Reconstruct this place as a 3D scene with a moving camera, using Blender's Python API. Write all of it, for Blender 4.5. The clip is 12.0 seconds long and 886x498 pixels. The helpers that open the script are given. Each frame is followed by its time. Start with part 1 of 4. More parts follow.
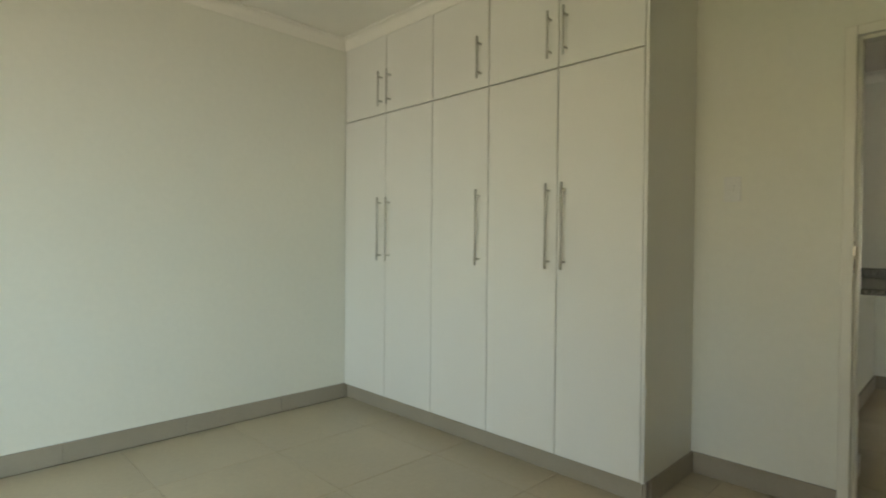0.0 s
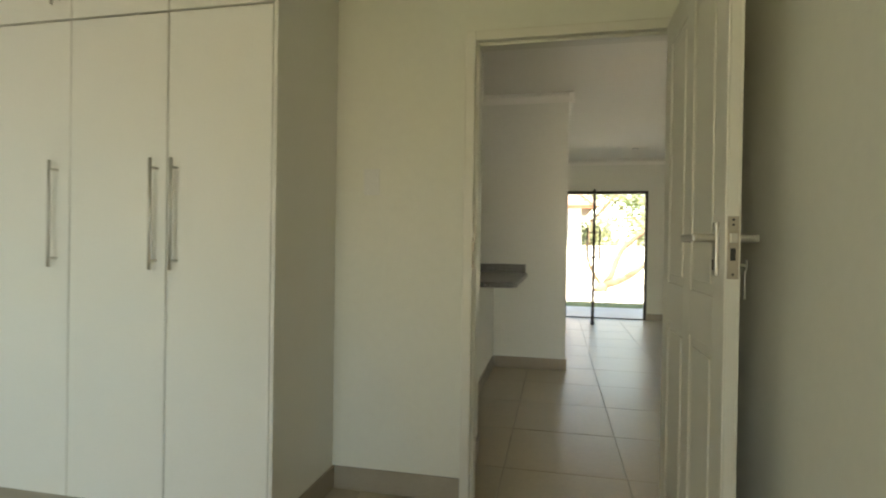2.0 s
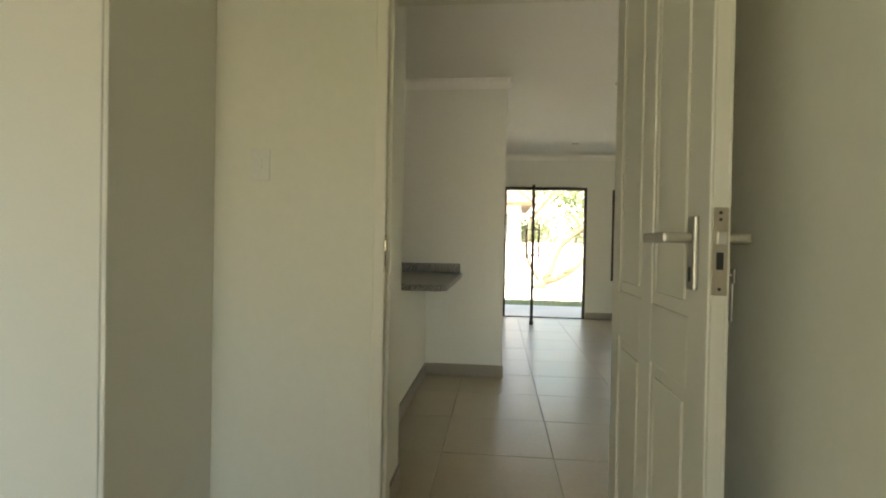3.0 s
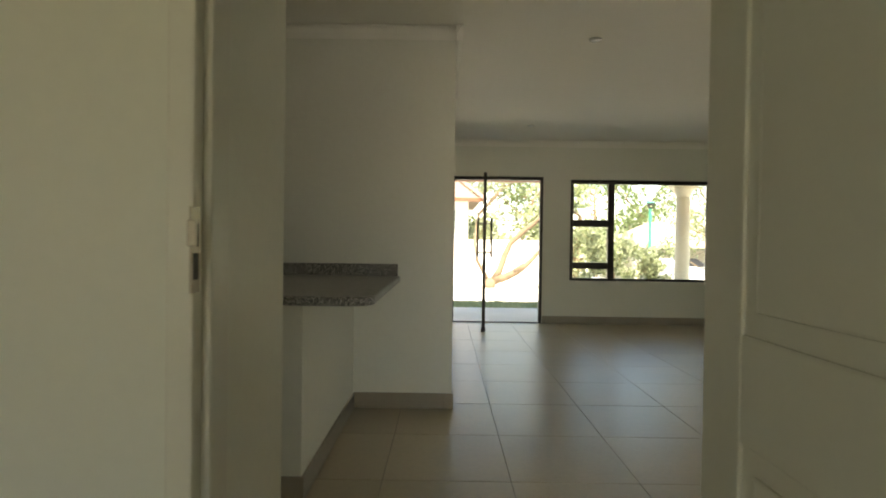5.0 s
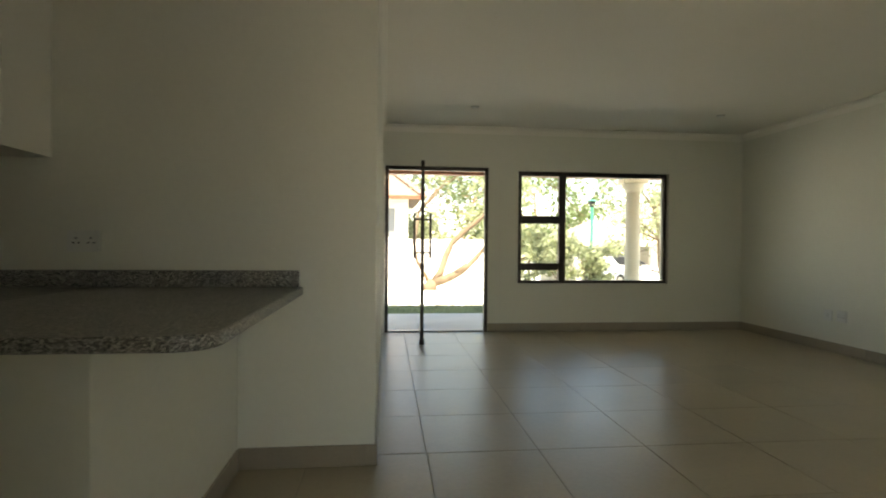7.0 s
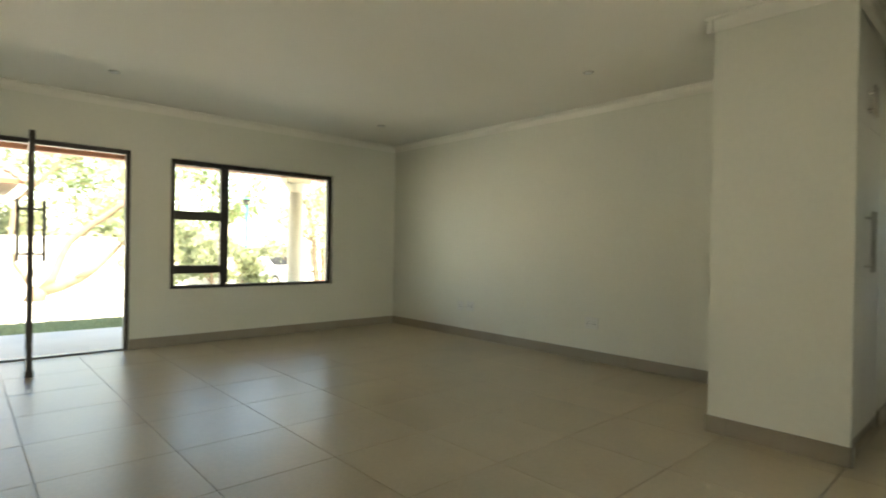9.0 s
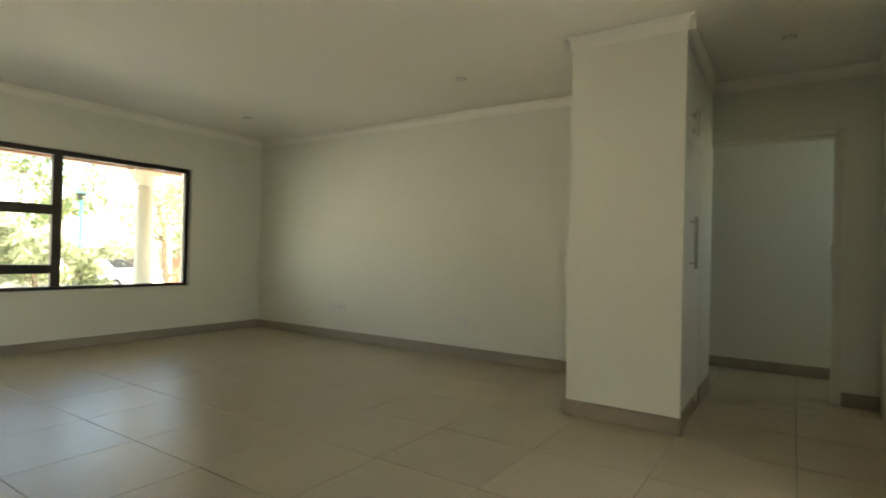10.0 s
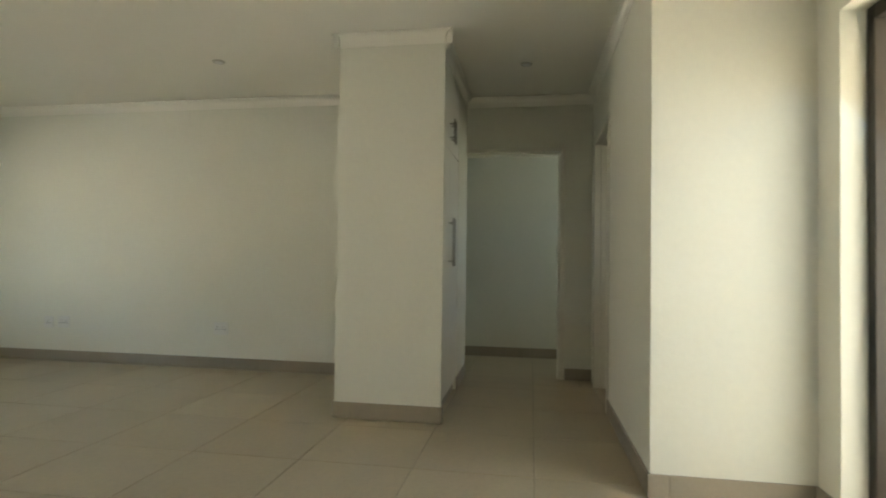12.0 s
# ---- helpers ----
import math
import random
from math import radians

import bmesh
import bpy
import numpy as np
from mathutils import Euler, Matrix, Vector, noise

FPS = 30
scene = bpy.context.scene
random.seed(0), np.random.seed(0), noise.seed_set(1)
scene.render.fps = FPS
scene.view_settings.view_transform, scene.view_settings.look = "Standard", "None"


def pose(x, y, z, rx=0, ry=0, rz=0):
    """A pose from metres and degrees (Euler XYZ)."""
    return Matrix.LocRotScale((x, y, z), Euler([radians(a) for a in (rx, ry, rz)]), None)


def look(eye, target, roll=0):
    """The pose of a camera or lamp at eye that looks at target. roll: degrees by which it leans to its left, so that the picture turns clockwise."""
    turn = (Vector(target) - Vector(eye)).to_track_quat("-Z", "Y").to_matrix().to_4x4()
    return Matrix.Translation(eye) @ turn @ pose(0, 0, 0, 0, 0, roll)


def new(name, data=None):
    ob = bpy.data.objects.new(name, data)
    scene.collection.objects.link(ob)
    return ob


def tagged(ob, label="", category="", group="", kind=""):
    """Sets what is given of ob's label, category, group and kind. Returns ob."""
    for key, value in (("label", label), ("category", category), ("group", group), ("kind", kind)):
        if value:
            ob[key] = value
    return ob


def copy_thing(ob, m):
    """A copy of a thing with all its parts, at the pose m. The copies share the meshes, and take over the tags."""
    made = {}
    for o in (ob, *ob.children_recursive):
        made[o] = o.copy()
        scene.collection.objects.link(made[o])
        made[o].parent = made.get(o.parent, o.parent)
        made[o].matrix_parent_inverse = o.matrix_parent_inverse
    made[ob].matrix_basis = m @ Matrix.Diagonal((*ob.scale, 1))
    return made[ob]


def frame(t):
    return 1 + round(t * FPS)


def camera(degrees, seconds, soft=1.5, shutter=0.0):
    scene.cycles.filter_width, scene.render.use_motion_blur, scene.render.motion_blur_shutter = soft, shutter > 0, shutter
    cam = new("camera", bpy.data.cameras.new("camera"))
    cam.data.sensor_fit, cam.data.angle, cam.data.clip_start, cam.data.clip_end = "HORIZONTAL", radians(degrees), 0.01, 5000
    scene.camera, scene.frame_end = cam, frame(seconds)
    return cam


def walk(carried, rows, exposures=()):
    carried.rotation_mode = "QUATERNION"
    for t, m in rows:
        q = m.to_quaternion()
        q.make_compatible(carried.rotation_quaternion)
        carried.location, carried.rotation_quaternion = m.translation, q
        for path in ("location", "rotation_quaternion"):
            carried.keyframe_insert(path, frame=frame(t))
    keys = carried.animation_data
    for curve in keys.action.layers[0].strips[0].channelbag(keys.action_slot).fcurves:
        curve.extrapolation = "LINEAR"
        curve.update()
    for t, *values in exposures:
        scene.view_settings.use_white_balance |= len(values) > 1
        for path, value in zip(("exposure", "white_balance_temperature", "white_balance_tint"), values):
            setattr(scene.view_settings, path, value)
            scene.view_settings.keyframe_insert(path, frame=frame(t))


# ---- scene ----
cam = camera(79.4, 12.0, soft=1.9, shutter=0.4)
PATH = [
    (0, (-0.06, 0.164, 1.143), (-1.478, 1.574, 1.116), 0.5),
    (0.5, (-0.01, 0.302, 1.132), (-1.289, 1.84, 1.107), 0.8),
    (1, (0.002, 0.411, 1.128), (-1.022, 2.129, 1.1), 0.9),
    (1.5, (-0.033, 0.525, 1.12), (-0.715, 2.405, 1.106), 0.9),
    (2, (-0.07, 0.64, 1.122), (-0.488, 2.595, 1.11), 0.9),
    (2.5, (-0.059, 0.856, 1.12), (-0.339, 2.837, 1.105), 1.0),
    (3, (-0.035, 1.085, 1.134), (-0.24, 3.074, 1.112), 1.1),
    (5, (-0.043, 2.085, 1.112), (-0.049, 4.085, 1.086), 0.8),
    (5.5, (-0.046, 2.305, 1.135), (-0.029, 4.304, 1.106), 0.8),
    (6, (-0.015, 2.558, 1.115), (0.035, 4.557, 1.088), 0.7),
    (6.5, (0.030, 2.800, 1.102), (0.113, 4.798, 1.077), 0.6),
    (8.5, (0.107, 3.276, 1.108), (1.161, 4.976, 1.09), 0.7),
    (9, (0.011, 3.337, 1.103), (1.359, 4.815, 1.096), 1.0),
    (9.5, (-0.041, 3.364, 1.084), (1.497, 4.644, 1.09), 1.1),
    (10, (-0.038, 3.375, 1.057), (1.63, 4.478, 1.075), 1.4),
    (10.5, (-0.04, 3.349, 1.079), (1.724, 4.293, 1.088), 1.1),
    (11, (0.027, 3.354, 1.066), (1.865, 4.143, 1.082), 1.1),
    (11.5, (0.06, 3.38, 1.049), (1.978, 3.945, 1.079), 1.1),
    (12, (0.057, 3.38, 1.034), (2.029, 3.706, 1.08), 0.8),
]
walk(cam, [(t, look(eye, target, roll)) for t, eye, target, roll in PATH],
     exposures=[(0.0, 2.55, 8000, 6), (1.0, 2.92, 8000, 6), (2.0, 2.75, 8200, 6), (3.0, 2.85, 8300, 6), (5.0, 2.3, 8300, 6), (6.0, 2.1, 8200, 6), (6.5, 2.1, 8200, 6), (8.5, 2.9, 8100, 4), (9.5, 3.0, 8200, 4), (11.0, 2.95, 8300, 5), (12.0, 3.2, 7700, 7)])

# ---- world, sun, light ----
world = bpy.data.worlds.new("world")
scene.world = world
world.use_nodes = True
wn = world.node_tree.nodes
sky = wn.new("ShaderNodeTexSky")
sky.sky_type = "NISHITA"
sky.sun_disc = False
sky.sun_elevation = radians(64)
sky.sun_rotation = radians(170)
wn["Background"].inputs[1].default_value = 0.15
world.node_tree.links.new(sky.outputs[0], wn["Background"].inputs[0])

sun_data = bpy.data.lights.new("sun", "SUN")
sun_data.energy, sun_data.angle, sun_data.color = 5.0, radians(0.5), (1.0, 0.96, 0.90)
sun = new("sun", sun_data)
sun.matrix_world = look((0, 0, 0), (-0.08, 0.43, -0.9))


def opening_lamp(name, eye, target, w, h, watts, color, spread):
    d = bpy.data.lights.new(name, "AREA")
    d.shape, d.size, d.size_y, d.energy, d.color = "RECTANGLE", w, h, watts, color
    d.spread = radians(spread)
    ob = new(name, d)
    ob.matrix_world = look(eye, target)
    return ob


# area lamps added in openings behind the walker, standing in for sky light
opening_lamp("skylight_bedroom_window", (-1.0, -1.71, 1.48), (-3.3, 1.2, -0.6), 1.4, 1.1, 3.9, (0.50, 0.75, 1.0), 88)
# warm upward fill lamp added in place of ground bounce, for the upper walls
opening_lamp("bounce_fill_bedroom_window", (-1.0, -1.73, 1.48), (-1.2, 2.4, 2.9), 1.4, 1.1, 0.9, (1.0, 0.83, 0.58), 125)
opening_lamp("skylight_back_door", (1.85, 1.88, 1.05), (2.3, 3.0, 0.2), 0.95, 1.9, 0.6, (0.40, 0.66, 1.0), 140)
# fill lamp added in an unseen opening to brighten the end room
opening_lamp("sky_fill_end_room", (5.52, 1.25, 1.82), (5.6, 4.0, 0.9), 0.6, 0.33, 0.5, (0.6, 0.82, 1.0), 160)


# ---- materials ----
def mat(name, color, rough=0.5, metal=0.0, var=0.08, scale=3.0, bump=0.0, bscale=60.0, fine=0.04, fscale=90.0, spec=0.5, coat=0.0, island=0.0, rvar=0.08):
    m = bpy.data.materials.new(name)
    m.use_nodes = True
    nt = m.node_tree
    n, l = nt.nodes, nt.links
    b = n["Principled BSDF"]
    b.inputs["Roughness"].default_value = rough
    b.inputs["Metallic"].default_value = metal
    b.inputs["Specular IOR Level"].default_value = spec
    b.inputs["Coat Weight"].default_value = coat
    tc = n.new("ShaderNodeTexCoord")
    coord = tc.outputs["Object"]
    if island:
        oi, va = n.new("ShaderNodeObjectInfo"), n.new("ShaderNodeVectorMath")
        va.operation = "MULTIPLY_ADD"
        va.inputs[1].default_value = (1.0, 1.0, 1.0)
        l.new(coord, va.inputs[0])
        sc = n.new("ShaderNodeVectorMath")
        sc.operation = "SCALE"
        sc.inputs["Scale"].default_value = 37.0
        l.new(oi.outputs["Random"], sc.inputs[0])
        l.new(sc.outputs[0], va.inputs[2])
        coord = va.outputs[0]
    big, small = n.new("ShaderNodeTexNoise"), n.new("ShaderNodeTexNoise")
    big.inputs["Scale"].default_value, big.inputs["Detail"].default_value = scale, 5
    small.inputs["Scale"].default_value, small.inputs["Detail"].default_value = fscale, 3
    for t in (big, small):
        l.new(coord, t.inputs["Vector"])
    hsv = n.new("ShaderNodeHueSaturation")
    hsv.inputs["Color"].default_value = (*color, 1)
    ma = n.new("ShaderNodeMapRange")
    ma.inputs[3].default_value, ma.inputs[4].default_value = 1 - var * 2, 1 + var * 2
    l.new(big.outputs["Fac"], ma.inputs[0])
    mb = n.new("ShaderNodeMapRange")
    mb.inputs[3].default_value, mb.inputs[4].default_value = 1 - fine * 2, 1 + fine * 2
    l.new(small.outputs["Fac"], mb.inputs[0])
    mul = n.new("ShaderNodeMath")
    mul.operation = "MULTIPLY"
    l.new(ma.outputs[0], mul.inputs[0])
    l.new(mb.outputs[0], mul.inputs[1])
    last = mul.outputs[0]
    if island:
        info = n.new("ShaderNodeObjectInfo")
        geo = n.new("ShaderNodeNewGeometry")
        add = n.new("ShaderNodeMath")
        add.operation = "ADD"
        l.new(info.outputs["Random"], add.inputs[0])
        l.new(geo.outputs["Random Per Island"], add.inputs[1])
        mr = n.new("ShaderNodeMapRange")
        mr.inputs[2].default_value = 2.0
        mr.inputs[3].default_value, mr.inputs[4].default_value = 1 - island, 1 + island
        l.new(add.outputs[0], mr.inputs[0])
        m2 = n.new("ShaderNodeMath")
        m2.operation = "MULTIPLY"
        l.new(last, m2.inputs[0])
        l.new(mr.outputs[0], m2.inputs[1])
        last = m2.outputs[0]
    l.new(last, hsv.inputs["Value"])
    l.new(hsv.outputs[0], b.inputs["Base Color"])
    rr = n.new("ShaderNodeMapRange")
    rr.inputs[3].default_value, rr.inputs[4].default_value = max(0.02, rough - rvar), min(1, rough + rvar)
    l.new(big.outputs["Fac"], rr.inputs[0])
    l.new(rr.outputs[0], b.inputs["Roughness"])
    if bump:
        nb = n.new("ShaderNodeTexNoise")
        nb.inputs["Scale"].default_value, nb.inputs["Detail"].default_value = bscale, 4
        l.new(coord, nb.inputs["Vector"])
        bp = n.new("ShaderNodeBump")
        bp.inputs["Strength"].default_value, bp.inputs["Distance"].default_value = bump, 0.004
        l.new(nb.outputs["Fac"], bp.inputs["Height"])
        l.new(bp.outputs[0], b.inputs["Normal"])
    return m


PAINT = mat("wall_paint", (0.77, 0.755, 0.665), 0.6, var=0.02, scale=1.3, bump=0.25, bscale=45, fine=0.015, fscale=30)
CEIL = mat("ceiling_paint", (0.86, 0.83, 0.755), 0.75, var=0.02, scale=0.9, bump=0.1, bscale=30, fine=0.01)
TRIM = mat("enamel_trim", (0.74, 0.71, 0.62), 0.4, var=0.02, scale=2, bump=0.06, bscale=25, fine=0.01)
BOARD = mat("white_melamine", (0.78, 0.76, 0.70), 0.38, var=0.015, scale=2, bump=0.03, bscale=90, fine=0.01)
TILE = mat("porcelain_tile", (0.44, 0.365, 0.25), 0.335, var=0.09, scale=2.2, bump=0.12, bscale=18, fine=0.05, fscale=45, island=0.06, rvar=0.045, spec=0.95)
SKIRT = mat("skirting_tile", (0.34, 0.29, 0.225), 0.38, var=0.07, scale=4, bump=0.06, bscale=20, fine=0.04, island=0.05)
GROUT = mat("grout", (0.26, 0.225, 0.175), 0.9, var=0.1, scale=8, bump=0.2)
STEEL = mat("brushed_steel", (0.54, 0.52, 0.47), 0.40, 1.0, var=0.05, scale=30)
BRASS = mat("aged_steel", (0.42, 0.37, 0.30), 0.38, 1.0, var=0.08, scale=40)
BRONZE = mat("bronze_aluminium", (0.035, 0.027, 0.02), 0.4, 0.3, var=0.1, scale=12, bump=0.04)
PLASTIC = mat("white_plastic", (0.75, 0.74, 0.70), 0.35, var=0.01)
SHADE = mat("shaded_glazing", (0.22, 0.22, 0.21), 0.4)
DARK = mat("dark_slot", (0.02, 0.02, 0.02), 0.6)
LENS = mat("frosted_lens", (0.7, 0.7, 0.68), 0.3)
GRASS = mat("lawn", (0.13, 0.17, 0.06), 0.9, var=0.25, scale=3, bump=0.8, bscale=60, fine=0.2, fscale=40)
PAVE = mat("pale_paving", (0.57, 0.555, 0.52), 0.85, var=0.15, scale=0.8, bump=0.4, bscale=30, fine=0.06)
LEAF = mat("leaves", (0.125, 0.165, 0.065), 0.5, var=0.2, scale=1.2, island=0.55)
LEAF2 = mat("light_leaves", (0.26, 0.29, 0.16), 0.5, var=0.2, scale=1.2, island=0.5)
BARK = mat("pale_bark", (0.17, 0.12, 0.075), 0.85, var=0.25, scale=6, bump=0.8, bscale=25, fine=0.12)
STUCCO = mat("white_stucco", (0.74, 0.70, 0.62), 0.8, var=0.04, scale=1.5, bump=0.5, bscale=40)
CREAM = mat("cream_column_paint", (0.58, 0.52, 0.40), 0.7, var=0.05, scale=2, bump=0.3, bscale=40)
TIMBER = mat("red_brown_timber", (0.20, 0.075, 0.035), 0.55, var=0.2, scale=6, bump=0.2, bscale=40)
ROOF = mat("roof_tile", (0.22, 0.15, 0.11), 0.8, var=0.15, scale=3, bump=0.3)
THATCH = mat("thatch", (0.34, 0.29, 0.21), 0.95, var=0.2, scale=9, bump=0.8, bscale=60)
GREENP = mat("green_paint", (0.04, 0.28, 0.17), 0.4, var=0.06)
CARP = mat("white_car_paint", (0.75, 0.76, 0.78), 0.2, var=0.01, coat=0.6)
RUBBER = mat("rubber", (0.02, 0.02, 0.02), 0.85)
REDP = mat("red_door_paint", (0.35, 0.09, 0.045), 0.5, var=0.1)


for lm in (LEAF, LEAF2):
    nt = lm.node_tree
    tr, mx = nt.nodes.new("ShaderNodeBsdfTranslucent"), nt.nodes.new("ShaderNodeMixShader")
    b = nt.nodes["Principled BSDF"]
    nt.links.new(b.inputs["Base Color"].links[0].from_socket, tr.inputs["Color"])
    mx.inputs[0].default_value = 0.45
    nt.links.new(b.outputs[0], mx.inputs[1])
    nt.links.new(tr.outputs[0], mx.inputs[2])
    nt.links.new(mx.outputs[0], nt.nodes["Material Output"].inputs["Surface"])
PULL = mat("dark_steel", (0.16, 0.15, 0.14), 0.4, 0.9, var=0.05, scale=30)


def granite_material():
    m = mat("granite", (0.30, 0.285, 0.265), 0.36, var=0.1, scale=6, fine=0.1, fscale=60)
    nt = m.node_tree
    n, l = nt.nodes, nt.links
    hsv = next(x for x in n if x.bl_idname == "ShaderNodeHueSaturation")
    tc = next(x for x in n if x.bl_idname == "ShaderNodeTexCoord")
    v = n.new("ShaderNodeTexVoronoi")
    v.inputs["Scale"].default_value = 260
    l.new(tc.outputs["Object"], v.inputs["Vector"])
    r = n.new("ShaderNodeValToRGB")
    r.color_ramp.interpolation = "CONSTANT"
    e = r.color_ramp.elements
    e[0].color, e[1].position, e[1].color = (0.06, 0.06, 0.06, 1), 0.22, (0.20, 0.185, 0.17, 1)
    for p, c in ((0.5, (0.36, 0.345, 0.32)), (0.75, (0.55, 0.53, 0.49)), (0.9, (0.12, 0.11, 0.10))):
        q = e.new(p)
        q.color = (*c, 1)
    sp = n.new("ShaderNodeSeparateColor")
    l.new(v.outputs["Color"], sp.inputs[0])
    l.new(sp.outputs[0], r.inputs[0])
    l.new(r.outputs[0], hsv.inputs["Color"])
    return m


GRANITE = granite_material()


def glass_material(name, tint):
    m = bpy.data.materials.new(name)
    m.use_nodes = True
    b = m.node_tree.nodes["Principled BSDF"]
    b.inputs["Base Color"].default_value = (*tint, 1)
    b.inputs["Transmission Weight"].default_value = 1
    b.inputs["Roughness"].default_value = 0.0
    b.inputs["IOR"].default_value = 1.1
    return m


GLASS = glass_material("window_glass", (0.97, 0.99, 0.98))


# ---- building helpers ----
def box(bm, x0, x1, y0, y1, z0, z1, bevel=0.0, seg=2):
    g = bmesh.ops.create_cube(bm, size=1)
    vs = g["verts"]
    for v in vs:
        v.co = Vector(((x0 + x1) / 2 + v.co.x * (x1 - x0), (y0 + y1) / 2 + v.co.y * (y1 - y0), (z0 + z1) / 2 + v.co.z * (z1 - z0)))
    if bevel:
        es = list({e for v in vs for e in v.link_edges})
        bmesh.ops.bevel(bm, geom=es, offset=bevel, segments=seg, profile=0.6, affect="EDGES")
    return bm


def bx(x0, x1, y0, y1, z0, z1, bevel=0.0, seg=2):
    return box(bmesh.new(), x0, x1, y0, y1, z0, z1, bevel, seg)


def tube(bm, a, b, r0, r1=None, seg=12):
    a, b = Vector(a), Vector(b)
    r1 = r0 if r1 is None else r1
    g = bmesh.ops.create_cone(bm, cap_ends=True, segments=seg, radius1=r0, radius2=r1, depth=(b - a).length)
    m = Matrix.Translation((a + b) / 2) @ (b - a).to_track_quat("Z", "Y").to_matrix().to_4x4()
    bmesh.ops.transform(bm, matrix=m, verts=g["verts"])
    return bm


def link(name, bm, material, smooth=False):
    me = bpy.data.meshes.new(name)
    bmesh.ops.recalc_face_normals(bm, faces=bm.faces)
    if smooth:
        for f in bm.faces:
            f.smooth = True
    bm.to_mesh(me)
    bm.free()
    me.materials.append(material)
    return new(name, me)


def part(name, bm, material, parent, label="", smooth=False):
    ob = link(name, bm, material, smooth)
    ob.parent = parent
    if label:
        ob["label"] = label
    return ob


def structure(name, bm, material, label, category):
    return tagged(link(name, bm, material), label, category, kind="structure")


def thing(name, label, category, group="", at=(0, 0, 0), rz=0):
    ob = new(name)
    ob.empty_display_size = 0.1
    ob.matrix_basis = pose(*at, 0, 0, rz)
    return tagged(ob, label, category, group)


def panel_wall(axis, a0, a1, b0, b1, z1, holes=()):
    """Boxes of a wall that runs along axis from a0 to a1, b0 to b1 thick, with holes (from, to, low, high)."""
    bm = bmesh.new()

    def put(s, e, lo, hi):
        if e - s > 1e-4 and hi - lo > 1e-4:
            if axis == "x":
                box(bm, s, e, b0, b1, lo, hi)
            else:
                box(bm, b0, b1, s, e, lo, hi)
    at = a0
    for s, e, lo, hi in sorted(holes):
        put(at, s, 0, z1)
        put(s, e, 0, lo)
        put(s, e, hi, z1)
        at = e
    put(at, a1, 0, z1)
    return bm


# ---- plan ----
CB, CL = 2.60, 2.53          # ceilings: bedroom, living side
NORTH = 9.50                 # garden wall, inner face
SK = 0.105                   # skirting height

W = "white painted plaster wall"
structure("wall_bedroom_west", panel_wall("y", -1.9, 3.52, -3.53, -3.33, 2.7), PAINT, W + " beside the wardrobe", "wall")
structure("wall_bedroom_south", panel_wall("x", -3.33, 0.57, -1.9, -1.7, 2.7, [(-1.75, -0.25, 0.9, 2.05)]), PAINT, W + " with a window, closing the bedroom", "wall")
structure("wall_bedroom_east", panel_wall("y", -1.7, 2.940, 0.47, 0.57, 2.7), PAINT, W + " behind the open door", "wall")
structure("wall_bedroom_north", panel_wall("x", -0.477, 0.57, 2.940, 2.985, 2.7, [(-0.465, 0.475, 0, 2.04)]), PAINT, W + " around the bedroom door", "wall")
structure("wall_kitchen_south", bx(-3.33, -0.477, 2.940, 3.52, 0, 2.7), PAINT, "thick white plaster wall between bedroom and kitchen", "wall")
structure("wall_kitchen_west", bx(-3.53, -3.33, 3.52, 5.80, 0, 2.7), PAINT, W + " closing the kitchen", "wall")
structure("wall_kitchen_north", bx(-3.33, 0.015, 5.63, 5.80, 0, 2.7), PAINT, W + " behind the granite counter", "wall")
structure("wall_living_west", bx(-0.15, 0.015, 5.80, NORTH, 0, 2.7), PAINT, W + " with light switches", "wall")
structure("wall_living_north", panel_wall("x", -0.15, 4.87, NORTH, NORTH + 0.22, 2.7, [(0.045, 1.318, 0, 2.035), (1.695, 3.672, 0.60, 2.005)]), PAINT,
          W + " with garden door and window", "wall")
structure("wall_living_east", bx(4.67, 4.87, 4.65, NORTH, 0, 2.7), PAINT, W + " with power sockets", "wall")
bm = bx(3.43, 3.47, 3.94, 4.65, 0, 2.7)
box(bm, 3.47, 4.91, 4.50, 4.65, 0, 2.7)
box(bm, 4.36, 4.91, 3.972, 4.50, 0, 2.7)
structure("wall_cupboard_block", bm, PAINT, "white plaster pier that holds the hall cupboard", "wall")
structure("wall_hall_end", panel_wall("y", 2.85, 4.0, 4.91, 5.05, 2.7, [(3.09, 4.0, 0, 2.07)]), PAINT, W + " with a door opening at the hall's end", "wall")
structure("wall_hall_south", panel_wall("x", 2.57, 5.05, 2.74, 2.85, 2.7, [(3.88, 4.70, 0, 2.07)]), PAINT, W + " along the hall", "wall")
structure("wall_nook_east", bx(2.57, 2.72, 1.95, 2.74, 0, 2.7), PAINT, "sunlit white plaster wall beside the back door", "wall")
structure("wall_nook_south", panel_wall("x", 0.57, 2.57, 1.95, 2.17, 2.7, [(1.30, 2.40, 0, 2.06)]), PAINT, W + " with a back door opening", "wall")
bm = bx(5.95, 6.1, 1.2, 5.0, 0, 2.7)
box(bm, 4.91, 5.95, 4.9, 5.0, 0, 2.7)
box(bm, 4.91, 5.05, 4.0, 4.9, 0, 2.7)
# south wall out of view, two openings added to let sky light in
for a, b, z0, z1 in ((2.72, 3.3, 0, 2.7), (3.3, 4.5, 0, 1.6), (3.3, 4.5, 2.0, 2.7), (4.5, 5.2, 0, 2.7), (5.2, 5.85, 0, 1.65), (5.2, 5.85, 2.0, 2.7), (5.85, 5.95, 0, 2.7)):
    box(bm, a, b, 1.2, 1.3, z0, z1)
box(bm, 2.72, 2.80, 1.3, 2.74, 0, 2.7)
